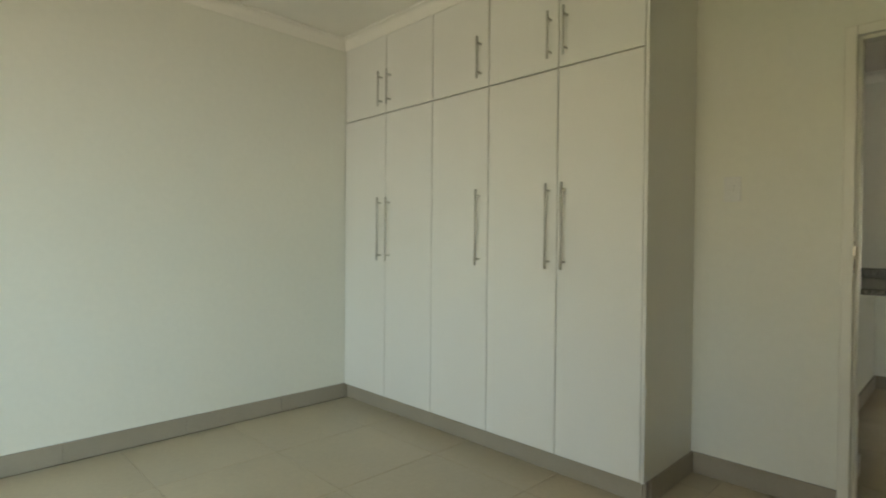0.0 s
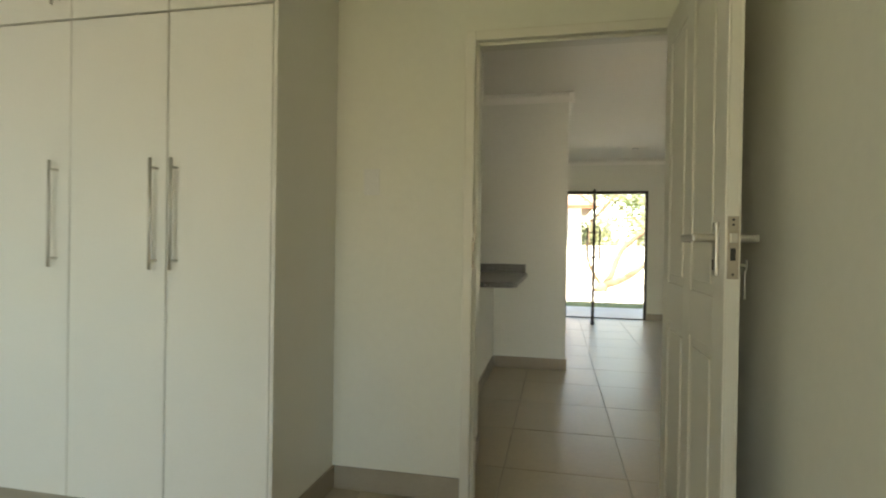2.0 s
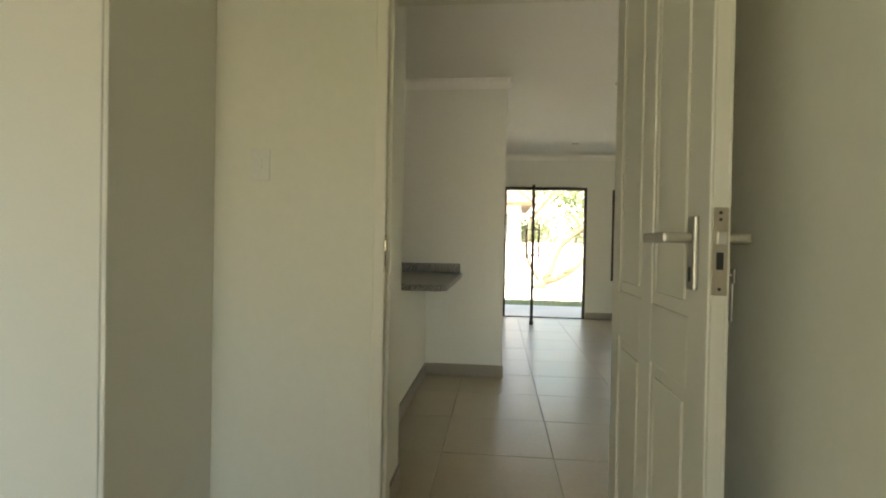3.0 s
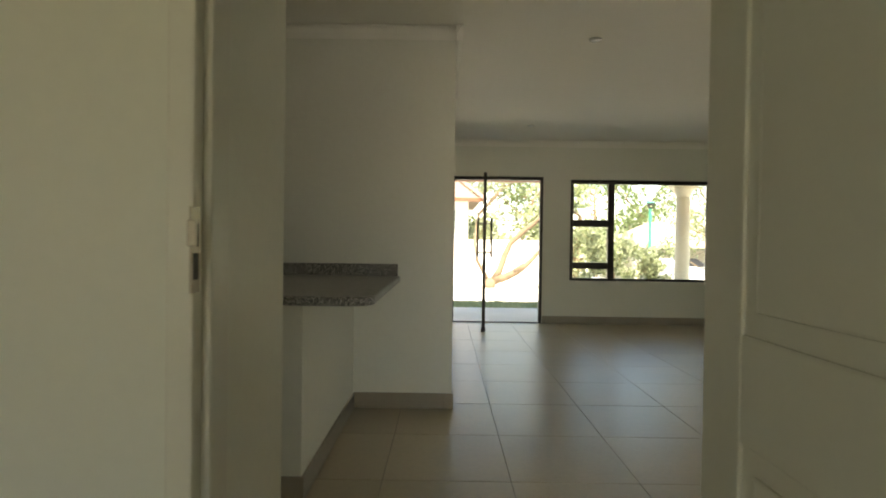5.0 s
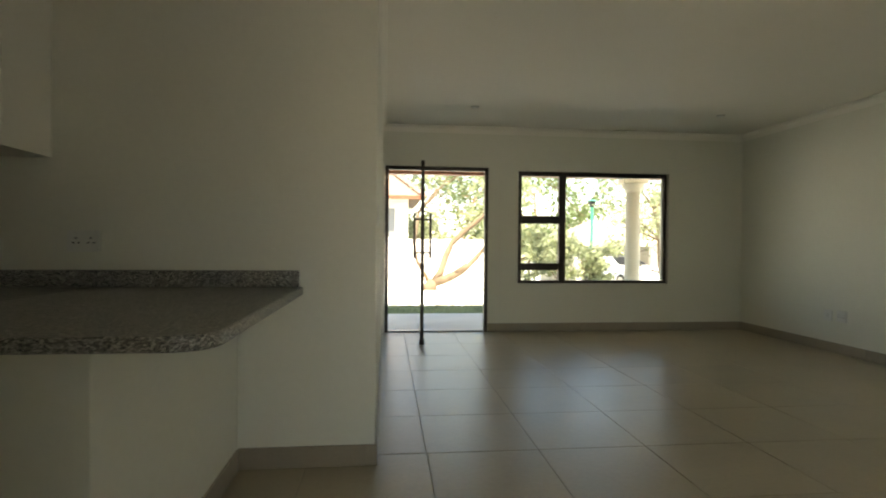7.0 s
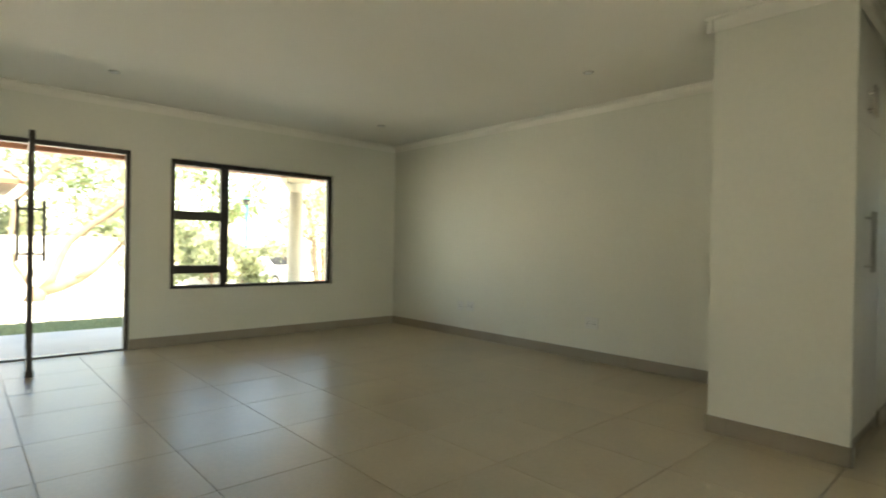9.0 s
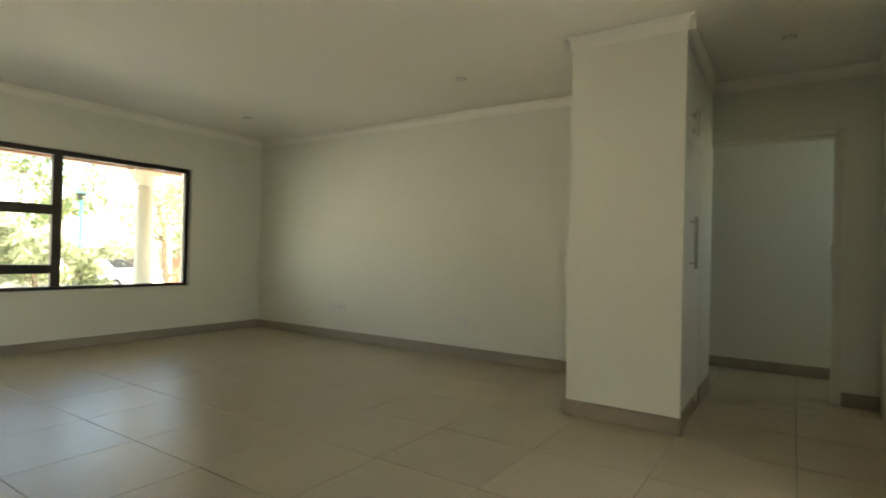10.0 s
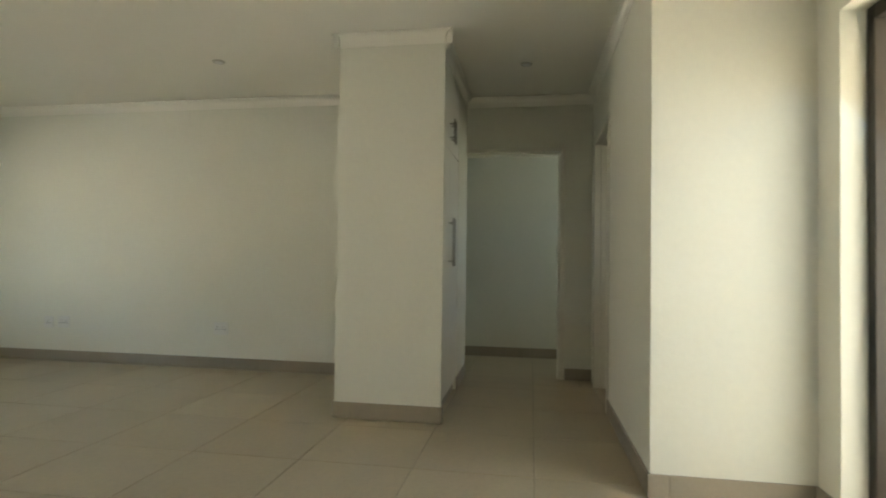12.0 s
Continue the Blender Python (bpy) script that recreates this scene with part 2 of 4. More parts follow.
box(bm, 5.05, 5.12, 1.3, 2.85, 0, 2.7)
structure("wall_back_rooms", bm, PAINT, "plain white plaster walls of the dim back rooms", "wall")

structure("ceiling_bedroom", bx(-3.53, 0.57, -1.9, 2.955, CB, CB + 0.12), CEIL, "smooth white bedroom ceiling", "ceiling")
bm = bx(-3.53, 4.87, 2.96, NORTH + 0.22, CL, CL + 0.1)
box(bm, 0.57, 6.1, 1.2, 2.96, CL, CL + 0.1)
box(bm, 4.87, 6.1, 2.96, 5.0, CL, CL + 0.1)
structure("ceiling_living", bm, CEIL, "smooth white living room ceiling", "ceiling")
# deep back eaves are added out of view to block sun and bounce
bm = bx(-3.9, 6.4, -0.2, 11.75, 2.72, 2.86)
box(bm, -3.9, 0.95, -2.9, -0.2, 2.72, 2.86)
structure("roof_slab", bm, ROOF, "brown roof with unseen deep back eaves added to block sun", "roof")


# ---- cornice ----
def cornice(name, a, b, inward, zc):
    """A cove along the ceiling from a to b; inward points into the room."""
    a, b, inw = Vector(a), Vector(b), Vector(inward)
    prof = [(0, -0.085), (0.008, -0.085), (0.010, -0.070)]
    for i in range(6):
        t = i / 5 * math.pi / 2
        prof.append((0.012 + 0.050 * (1 - math.cos(t)), -0.064 + 0.050 * math.sin(t)))
    prof += [(0.072, -0.012), (0.075, -0.001), (0, -0.001)]
    bm = bmesh.new()
    run = (b - a).normalized()
    rings = []
    for p in (a, b):
        rings.append([bm.verts.new((p.x + inw.x * u * 0.6, p.y + inw.y * u * 0.6, zc + v)) for u, v in prof])
    k = len(prof)
    for i in range(k):
        bm.faces.new((rings[0][i], rings[0][(i + 1) % k], rings[1][(i + 1) % k], rings[1][i]))
    bm.faces.new(rings[0])
    bm.faces.new(rings[1][::-1])
    return structure(name, bm, CEIL, "white moulded cove cornice under the ceiling", "cornice")


cornice("trim_cornice", (-3.33, -1.7, 0), (-3.33, 2.42, 0), (1, 0, 0), CB)
cornice("trim_cornice", (-3.33, 2.40, 0), (-1.04, 2.40, 0), (0, -1, 0), CB)
cornice("trim_cornice", (-1.05, 2.940, 0), (0.47, 2.940, 0), (0, -1, 0), CB)
cornice("trim_cornice", (0.47, -1.7, 0), (0.47, 2.940, 0), (-1, 0, 0), CB)
cornice("trim_cornice", (-3.33, 5.63, 0), (0.060, 5.63, 0), (0, -1, 0), CL)
cornice("trim_cornice", (0.015, 5.57, 0), (0.015, NORTH, 0), (1, 0, 0), CL)
cornice("trim_cornice", (0.015, NORTH, 0), (4.67, NORTH, 0), (0, -1, 0), CL)
cornice("trim_cornice", (4.67, 4.65, 0), (4.67, NORTH, 0), (-1, 0, 0), CL)
cornice("trim_cornice", (3.385, 4.65, 0), (4.67, 4.65, 0), (0, 1, 0), CL)
cornice("trim_cornice", (3.43, 3.895, 0), (3.43, 4.695, 0), (-1, 0, 0), CL)
cornice("trim_cornice", (3.385, 3.94, 0), (3.47, 3.94, 0), (0, -1, 0), CL)
cornice("trim_cornice", (3.47, 3.972, 0), (4.91, 3.972, 0), (0, -1, 0), CL)
cornice("trim_cornice", (4.91, 2.85, 0), (4.91, 3.972, 0), (-1, 0, 0), CL)
cornice("trim_cornice", (2.51, 2.85, 0), (4.91, 2.85, 0), (0, 1, 0), CL)
cornice("trim_cornice", (2.57, 2.17, 0), (2.57, 2.94, 0), (-1, 0, 0), CL)
cornice("trim_cornice", (0.57, 2.17, 0), (2.57, 2.17, 0), (0, 1, 0), CL)


# ---- door frames and doors ----
def steel_frame(name, axis, c0, c1, f, back, top, label, kind="structure"):
    """A pressed frame round an opening c0..c1 along axis, its face at f, running to back."""
    root = thing(name, label, "door frame")
    root["kind"] = kind
    s = 1 if back > f else -1
    lo, hi = min(f - 0.012 * s, back), max(f - 0.012 * s, back)

    def piece(nm, a0, a1, z0, z1, d0, d1):
        if axis == "x":
            return part(nm, bx(a0, a1, d0, d1, z0, z1, 0.006), TRIM, root)
        return part(nm, bx(d0, d1, a0, a1, z0, z1, 0.006), TRIM, root)
    mid0, mid1 = (lo, lo + 0.035) if s > 0 else (hi - 0.055, hi)
    rest0, rest1 = (lo + 0.035, hi + 0.012) if s > 0 else (lo - 0.012, hi - 0.055)
    piece("jamb", c0 - 0.055, c0 - 0.012, 0, top + 0.055, mid0, mid1)
    piece("jamb", c1 + 0.012, c1 + 0.055, 0, top + 0.055, mid0, mid1)
    piece("jamb", c0 - 0.055, c0, 0, top + 0.04, rest0, rest1)
    piece("jamb", c1, c1 + 0.055, 0, top + 0.04, rest0, rest1)
    piece("head", c0 - 0.012, c1 + 0.012, top + 0.012, top + 0.055, mid0, mid1)
    piece("head", c0, c1, top, top + 0.04, rest0, rest1)
    return root


fr = steel_frame("door_1_frame", "x", -0.41, 0.420, 2.900, 2.985, 1.985, "cream painted steel door frame of the bedroom")
sp = part("strike_plate", bx(-0.4225, -0.419, 2.876, 2.904, 1.03, 1.16, 0.001), BRASS, fr, "worn steel strike plate")
part("strike_slot", bx(-0.4190, -0.4180, 2.882, 2.898, 1.10, 1.135), DARK, sp)
part("strike_slot", bx(-0.4190, -0.4180, 2.882, 2.898, 1.05, 1.09), DARK, sp)
part("strike_lip", bx(-0.4225, -0.410, 2.867, 2.877, 1.10, 1.14, 0.003), BRASS, sp)


def panel_door(name, width, label):
    """A moulded door leaf along +x from its hinge, 40 mm thick, face at y = 0 and 0.04."""
    root = thing(name, label, "door")
    bm = bmesh.new()
    ys = (0.006, 0.030)
    st, H = 0.10, 1.995
    box(bm, 0, width, ys[0], ys[1], 0.008, H)
    rails = [(0.008, 0.20), (0.86, 1.00), (H - 0.11, H)]
    for y0, y1 in ((0, 0.006), (0.030, 0.036)):
        for a, b in ((0, st), (width - st, width), (width / 2 - 0.05, width / 2 + 0.05)):
            box(bm, a, b, y0, y1, 0.008, H, 0.003)
        for z0, z1 in rails:
            box(bm, st, width / 2 - 0.05, y0, y1, z0, z1, 0.004)
            box(bm, width / 2 + 0.05, width - st, y0, y1, z0, z1, 0.004)
    part("leaf", bm, TRIM, root)
    for x0, x1 in ((st, width / 2 - 0.05), (width / 2 + 0.05, width - st)):
        for z0, z1 in ((0.20, 0.86), (1.00, H - 0.11)):
            for y0, y1 in ((0.002, 0.006), (0.030, 0.034)):
                part("panel", bx(x0 + 0.03, x1 - 0.03, y0, y1, z0 + 0.03, z1 - 0.03, 0.004), TRIM, root)
    return root


def lever(root, x, y, z, out, along):
    """A lever handle on a long plate; out: -1 or 1 in y."""
    pl = part("handle_plate", bx(x - 0.019, x + 0.019, min(y, y + out * 0.009), max(y, y + out * 0.009), z - 0.097, z + 0.040, 0.003), STEEL, root, "brushed steel lever handle plate")
    bm = tube(bmesh.new(), (x, y, z), (x, y + out * 0.052, z), 0.010)
    box(bm, min(x, x + along * 0.125) - 0.008, max(x, x + along * 0.125) + 0.008, y + out * 0.052 - 0.009, y + out * 0.052 + 0.009, z - 0.010, z + 0.010, 0.006)
    box(bm, x + along * 0.133 - 0.007, x + along * 0.133 + 0.007, min(y + out * 0.03, y + out * 0.06), max(y + out * 0.03, y + out * 0.06), z - 0.010, z + 0.010, 0.004)
    part("lever", bm, STEEL, pl, smooth=False)
    y2 = y + out * 0.0095
    part("keyhole", bx(x - 0.004, x + 0.004, min(y2, y2 - 0.001), max(y2, y2 + 0.001), z - 0.082, z - 0.055), DARK, pl)


leaf = panel_door("door_1", 0.81, "cream moulded panel door standing open into the bedroom")
lever(leaf, 0.745, 0.0, 1.153, -1, -1)
lever(leaf, 0.745, 0.036, 1.153, 1, -1)
lk = part("lock_face", bx(0.81, 0.8125, 0.005, 0.031, 1.052, 1.205, 0.0008), BRASS, leaf, "worn steel lock face plate")
part("latch", bx(0.8125, 0.823, 0.010, 0.026, 1.140, 1.163, 0.002), STEEL, lk)
part("bolt_slot", bx(0.8125, 0.8132, 0.012, 0.024, 1.097, 1.127), DARK, lk)
for z in (1.063, 1.184, 1.196):
    part("screw", tube(bmesh.new(), (0.812, 0.018, z), (0.8133, 0.018, z), 0.003), DARK, lk)
kb = tube(bmesh.new(), (0.745, 0.042, 1.085), (0.745, 0.068, 1.085), 0.004)
box(kb, 0.735, 0.755, 0.065, 0.069, 1.07, 1.097, 0.003)
part("key", kb, STEEL, leaf, "key hanging in the lock")
kb = bx(0.738, 0.752, 0.063, 0.066, 1.0, 1.07, 0.001)
part("key", kb, STEEL, leaf)
for z in (0.25, 1.0, 1.8):
    part("hinge", tube(bmesh.new(), (-0.004, 0.040, z - 0.05), (-0.004, 0.040, z + 0.05), 0.008), STEEL, leaf)
leaf.matrix_basis = pose(0.338, 2.866, 0, 0, 0, -90.6)

fr2 = steel_frame("door_2_frame", "y", 3.14, 3.985, 4.91, 5.05, 2.015, "cream steel door frame at the hall's end")
sp = part("strike_plate", bx(4.925, 4.955, 3.150, 3.1535, 1.03, 1.19, 0.001), BRASS, fr2, "steel strike plate")
part("strike_slot", bx(4.93, 4.95, 3.1535, 3.1545, 1.09, 1.17), DARK, sp)
steel_frame("door_3_frame", "x", 3.93, 4.645, 2.85, 2.74, 2.015, "cream steel frame of the hall's side door")
leaf3 = panel_door("door_3", 0.68, "cream panel door swung open into the side room")
for z in (0.25, 1.0, 1.8):
    part("hinge", bx(-0.012, 0.012, -0.006, 0.05, z - 0.05, z + 0.05, 0.003), BRASS, leaf3)
leaf3.matrix_basis = pose(4.615, 2.725, 0, 0, 0, -84)


# ---- skirting of tiles ----
def skirting(a, b, inward):
    """Tile skirting from a to b, 12 mm thick towards inward, one tile every 0.6 m."""
    a, b, inw = Vector((*a, 0)), Vector((*b, 0)), Vector((*inward, 0))
    run = (b - a).normalized()
    n = (b - a).length

    def slab(s, e, d0, d1, z0, z1, bev):
        p = [a + run * s + inw * d0, a + run * e + inw * d1]
        return bx(min(p[0].x, p[1].x), max(p[0].x, p[1].x), min(p[0].y, p[1].y), max(p[0].y, p[1].y), z0, z1, bev, 1)
    root = structure("baseboard", slab(0, n, 0.0005, 0.008, 0.001, SK - 0.003, 0), GROUT, "beige tile skirting at the wall's foot", "baseboard")
    s = 0.0
    while s < n - 1e-3:
        e = min(s + 0.6, n)
        part("skirting_tile", slab(s + (0.001 if s else 0), e - 0.001, 0.002, 0.012, 0.002, SK, 0.0015), SKIRT, root)
        s = e
    return root


for a, b, i in [((-3.33, -1.7), (-3.33, 2.425), (1, 0)), ((-1.068, 2.45), (-1.068, 2.940), (1, 0)), ((-1.055, 2.940), (-0.467, 2.940), (0, -1)), ((0.47, -1.7), (0.47, 2.940), (-1, 0)),
                ((-3.33, -1.7), (0.47, -1.7), (0, 1)), ((-0.477, 2.98), (-0.477, 3.52), (1, 0)), ((-0.635, 5.63), (0.027, 5.63), (0, -1)), ((0.015, 5.63), (0.015, NORTH), (1, 0)),
                ((1.32, NORTH), (4.67, NORTH), (0, -1)), ((4.67, 4.65), (4.67, NORTH), (-1, 0)), ((3.43, 3.94), (3.43, 4.662), (-1, 0)), ((3.43, 4.65), (4.67, 4.65), (0, 1)),
                ((3.418, 3.94), (3.47, 3.94), (0, -1)), ((4.36, 3.972), (4.91, 3.972), (0, -1)), ((4.91, 2.85), (4.91, 3.08), (-1, 0)), ((2.558, 2.85), (3.868, 2.85), (0, 1)),
                ((2.57, 2.17), (2.57, 2.862), (-1, 0)), ((2.40, 2.17), (2.57, 2.17), (0, 1)), ((0.57, 2.17), (1.30, 2.17), (0, 1)), ((0.57, 2.17), (0.57, 2.960), (1, 0)),
                ((5.95, 1.3), (5.95, 4.9), (-1, 0))]:
    skirting(a, b, i)


# ---- bedroom wardrobe ----
def bar_handle(parent, x, y, z0, z1):
    bm = tube(bmesh.new(), (x, y - 0.036, z0), (x, y - 0.036, z1), 0.006)
    h = part("handle", bm, STEEL, parent, "brushed steel bar handle", True)
    for z in (z0 + 0.035, z1 - 0.035):
        part("handle_post", tube(bmesh.new(), (x, y + 0.001, z), (x, y - 0.036, z), 0.005), STEEL, h)


SE = (-3.325, -2.861, -2.412, -1.966, -1.522, -1.085)
group = "fitted wardrobe units"
F = 2.42
units = [(-3.325, -2.412, (-2.861,)), (-2.412, -1.966, ()), (-1.966, -1.085, (-1.522,))]
for u0, u1, splits in units:
    u = thing("wardrobe", "white melamine fitted wardrobe with steel bar handles", "wardrobe", group)
    bm = bx(u0, u0 + 0.016, F + 0.002, 2.935, 0.10, 2.57)
    box(bm, u1 - 0.016, u1, F + 0.002, 2.935, 0.10, 2.57)
    box(bm, u0 + 0.016, u1 - 0.016, 2.927, 2.935, 0.10, 2.57)
    for z in (0.10, 1.985, 2.554):
        box(bm, u0 + 0.016, u1 - 0.016, F + 0.004, 2.92, z, z + 0.016)
    part("body", bm, BOARD, u)
    part("plinth", bx(u0, u1, F + 0.006, F + 0.018, 0.002, 0.098), SKIRT, u, "beige tile plinth")
    edges = [u0, *splits, u1]
    for i in range(len(edges) - 1):
        a, b = edges[i], edges[i + 1]
        g = 0.0025
        for z0, z1, hz in ((0.10, 1.993, (1.015, 1.435)), (1.997, 2.565, (2.045, 2.275))):
            d = part("door", bx(a + g, b - g, F - 0.018, F, z0 + 0.002, z1 - 0.002, 0.0015, 1), BOARD, u)
            if len(edges) == 3:
                hx = b - 0.045 if i == 0 else a + 0.045
            else:
                hx = b - 0.06
            bar_handle(d, hx, F - 0.018, *hz)
u = thing("wardrobe_end_panel", "white melamine end panel closing the wardrobe's side", "panel")
part("panel", bx(-1.083, -1.068, F - 0.02, 2.938, 0.10, 2.598, 0.001, 1), BOARD, u)
part("plinth", bx(-1.083, -1.068, F + 0.008, 2.45, 0.002, 0.098), SKIRT, u)
u = thing("wardrobe_top_filler", "white filler strip between wardrobe and ceiling", "panel")
part("panel", bx(-3.325, -1.085, F - 0.016, F, 2.566, 2.598), BOARD, u)


# ---- switches and sockets ----
def switch_plate(name, label, m, w=0.075, h=0.118, rockers=1, socket=False):
    root = thing(name, label, "socket" if socket else "switch")
    part("plate", bx(-w / 2, w / 2, -0.009, 0.0, -h / 2, h / 2, 0.003), PLASTIC, root)
    for i in range(rockers):
        cx = (i - (rockers - 1) / 2) * (w / max(rockers, 1)) * 0.9
        if socket:
            for dx, dz in ((0, 0.014), (-0.012, -0.008), (0.012, -0.008)):
                part("pin_hole", tube(bmesh.new(), (cx + dx, -0.0092, dz), (cx + dx, -0.0100, dz), 0.0045, seg=8), DARK, root)
            part("rocker", bx(cx - 0.006, cx + 0.006, -0.014, -0.009, h / 2 - 0.026, h / 2 - 0.010, 0.002), PLASTIC, root)
        else:
            part("rocker", bx(cx - 0.011, cx + 0.011, -0.014, -0.009, -0.018, 0.018, 0.003), PLASTIC, root)
    root.matrix_basis = m
    return root


switch_plate("light_switch", "white light switch beside the bedroom door", pose(-0.895, 2.940, 1.405), rockers=1)
switch_plate("light_switch", "white light switch near the kitchen", pose(0.015, 5.98, 1.245, 0, 0, 90))
switch_plate("light_switch", "white light switch near the garden door", pose(0.015, 8.25, 1.26, 0, 0, 90), rockers=2)
switch_plate("power_socket", "white double power socket above the counter", pose(-1.333, 5.63, 1.096, 0, 0, 0), 0.145, 0.10, 2, True)
switch_plate("power_socket", "white power socket above the counter", pose(-1.76, 5.63, 1.06, 0, 0, 0), 0.145, 0.10, 2, True)
switch_plate("power_socket", "white double power socket low on the wall", pose(4.67, 6.24, 0.376, 0, 0, -90), 0.145, 0.115, 2, True)
switch_plate("power_socket", "white double power socket low on the wall", pose(4.67, 7.93, 0.385, 0, 0, -90), 0.125, 0.115, 2, True)
switch_plate("aerial_socket", "white aerial plate beside a power socket", pose(4.67, 8.10, 0.378, 0, 0, -90), 0.10, 0.115, 1, True)


# ---- downlights ----
def downlight():
    root = thing("ceiling_light", "small round recessed downlight, switched off", "ceiling light", "recessed downlights")
    bm = bmesh.new()
    tube(bm, (0, 0, -0.008), (0, 0, 0.0), 0.040, 0.046, 24)
    part("ring", bm, STEEL, root)
    part("lens", tube(bmesh.new(), (0, 0, -0.012), (0, 0, -0.0085), 0.026, 0.030, 20), LENS, root)
    return root


first = downlight()
first.matrix_basis = pose(0.98, 5.80, CL)
for x, y in ((0.98, 8.53), (3.75, 5.74), (3.72, 8.53), (4.09, 3.43)):
    copy_thing(first, pose(x, y, CL))


# ---- hall cupboard ----
cu = thing("hall_cupboard", "white built-in hall cupboard with steel handles", "cupboard")
bm = bx(3.47, 4.36, 4.44, 4.468, 0.08, 2.44)
box(bm, 3.47, 3.486, 3.962, 4.44, 0.08, 2.44)
box(bm, 4.344, 4.36, 3.962, 4.44, 0.08, 2.44)
part("body", bm, BOARD, cu)
part("plinth", bx(3.472, 4.358, 3.965, 3.978, 0.002, 0.078), SKIRT, cu)
part("header", bx(3.472, 4.358, 3.945, 3.962, 2.442, 2.528), BOARD, cu)
for a, b, hx in ((3.472, 3.914, 3.875), (3.917, 4.358, 3.955)):
    for z0, z1, hz in ((0.082, 1.845, (1.0, 1.35)), (1.85, 2.438, (1.90, 2.07))):
        d = part("door", bx(a, b, 3.943, 3.960, z0, z1, 0.0015, 1), BOARD, cu)
        bar_handle(d, hx, 3.943, *hz)
cu.matrix_basis = pose(0, 0.03, 0)

# ---- kitchen ----
ct = thing("kitchen_counter", "speckled grey granite worktop with rounded corner", "worktop")


def slab_with_round(x0, x1, y0, y1, z0, z1, r):
    bm = bmesh.new()
    pts = [(x0, y1), (x0, y0), (x1 - r, y0)]
    for i in range(1, 9):
        t = -math.pi / 2 + i / 8 * math.pi / 2
        pts.append((x1 - r + r * math.cos(t), y0 + r + r * math.sin(t)))
    pts.append((x1, y1))
    f = bm.faces.new([bm.verts.new((x, y, z0)) for x, y in pts])
    g = bmesh.ops.extrude_face_region(bm, geom=[f])
    for v in g["geom"]:
        if isinstance(v, bmesh.types.BMVert):
            v.co.z = z1
    bmesh.ops.recalc_face_normals(bm, faces=bm.faces)
    es = [e for e in bm.edges if abs(e.verts[0].co.z - e.verts[1].co.z) < 1e-6 and not (e.verts[0].co.y > y1 - 1e-4 and e.verts[1].co.y > y1 - 1e-4)]
    bmesh.ops.bevel(bm, geom=es, offset=0.009, segments=3, profile=0.5, affect="EDGES")
    return bm


part("slab", slab_with_round(-1.30, -0.335, 4.265, 5.628, 0.842, 0.882, 0.10), GRANITE, ct)
part("slab", bx(-3.32, -1.302, 4.96, 5.628, 0.842, 0.882, 0.006), GRANITE, ct)
part("splashback", bx(-3.32, -0.352, 5.604, 5.628, 0.8825, 0.962, 0.004), GRANITE, ct)
cb = thing("peninsula_base", "white plastered base under the breakfast counter", "cabinet")
bm = bx(-1.28, -0.640, 4.345, 5.628, 0.0, 0.841, 0.004)
part("body", bm, PAINT, cb)
part("plinth_tile", bx(-0.640, -0.628, 4.345, 5.61, 0.002, SK, 0.0015), SKIRT, cb)
part("plinth_tile", bx(-1.28, -0.628, 4.333, 4.345, 0.002, SK, 0.0015), SKIRT, cb)
for i in range(3):
    a = -3.32 + i * 0.68
    kc = thing("base_cabinet", "white melamine kitchen base cabinet", "cabinet", "kitchen base cabinets")
    part("body", bx(a, a + 0.676, 5.05, 5.62, 0.10, 0.841), BOARD, kc)
    part("plinth", bx(a, a + 0.676, 5.09, 5.10, 0.0, 0.099), SKIRT, kc)
    d = part("door", bx(a + 0.003, a + 0.673, 5.032, 5.049, 0.105, 0.836, 0.0015, 1), BOARD, kc)
    bar_handle(d, a + 0.62, 5.032, 0.5, 0.75)
for i in range(3):
    a = -3.32 + i * 0.6165
    kc = thing("wall_cabinet", "white melamine wall cabinet above the counter", "cabinet", "kitchen wall cabinets")
    part("body", bx(a, a + 0.614, 5.30, 5.627, 1.48, 2.44, 0.001, 1), BOARD, kc)
    part("door", bx(a + 0.002, a + 0.612, 5.282, 5.299, 1.483, 2.437, 0.0015, 1), BOARD, kc)


# ---- garden window ----
def frame_bar(root, x0, x1, y0, y1, z0, z1, name="window_frame"):
    return part(name, bx(x0, x1, y0, y1, z0, z1, 0.004), BRONZE, root)


wd = thing("window_1", "dark bronze aluminium window with three small panes", "window")
wd["kind"] = "structure"
X0, X1, Z0, Z1, Y0, Y1 = 1.697, 3.652, 0.602, 2.003, 9.53, 9.58
frame_bar(wd, X0, X0 + 0.05, Y0, Y1, Z0, Z1)
frame_bar(wd, X1 - 0.045, X1, Y0, Y1, Z0, Z1)
frame_bar(wd, X0 + 0.05, X1 - 0.045, Y0, Y1, Z0, Z0 + 0.035)
frame_bar(wd, X0 + 0.05, X1 - 0.045, Y0, Y1, Z1 - 0.055, Z1)
frame_bar(wd, 2.225, 2.315, Y0 - 0.01, Y1, Z0 + 0.035, Z1 - 0.055, "mullion")
frame_bar(wd, X0 + 0.05, 2.225, Y0 - 0.008, Y1, 1.350, 1.450, "transom")
frame_bar(wd, X0 + 0.05, 2.225, Y0 - 0.008, Y1, 0.766, 0.856, "transom")
part("reveal_strip", bx(3.654, 3.671, 9.56, 9.58, 0.602, 2.003), STUCCO, wd, "pale plaster filler beside the frame")
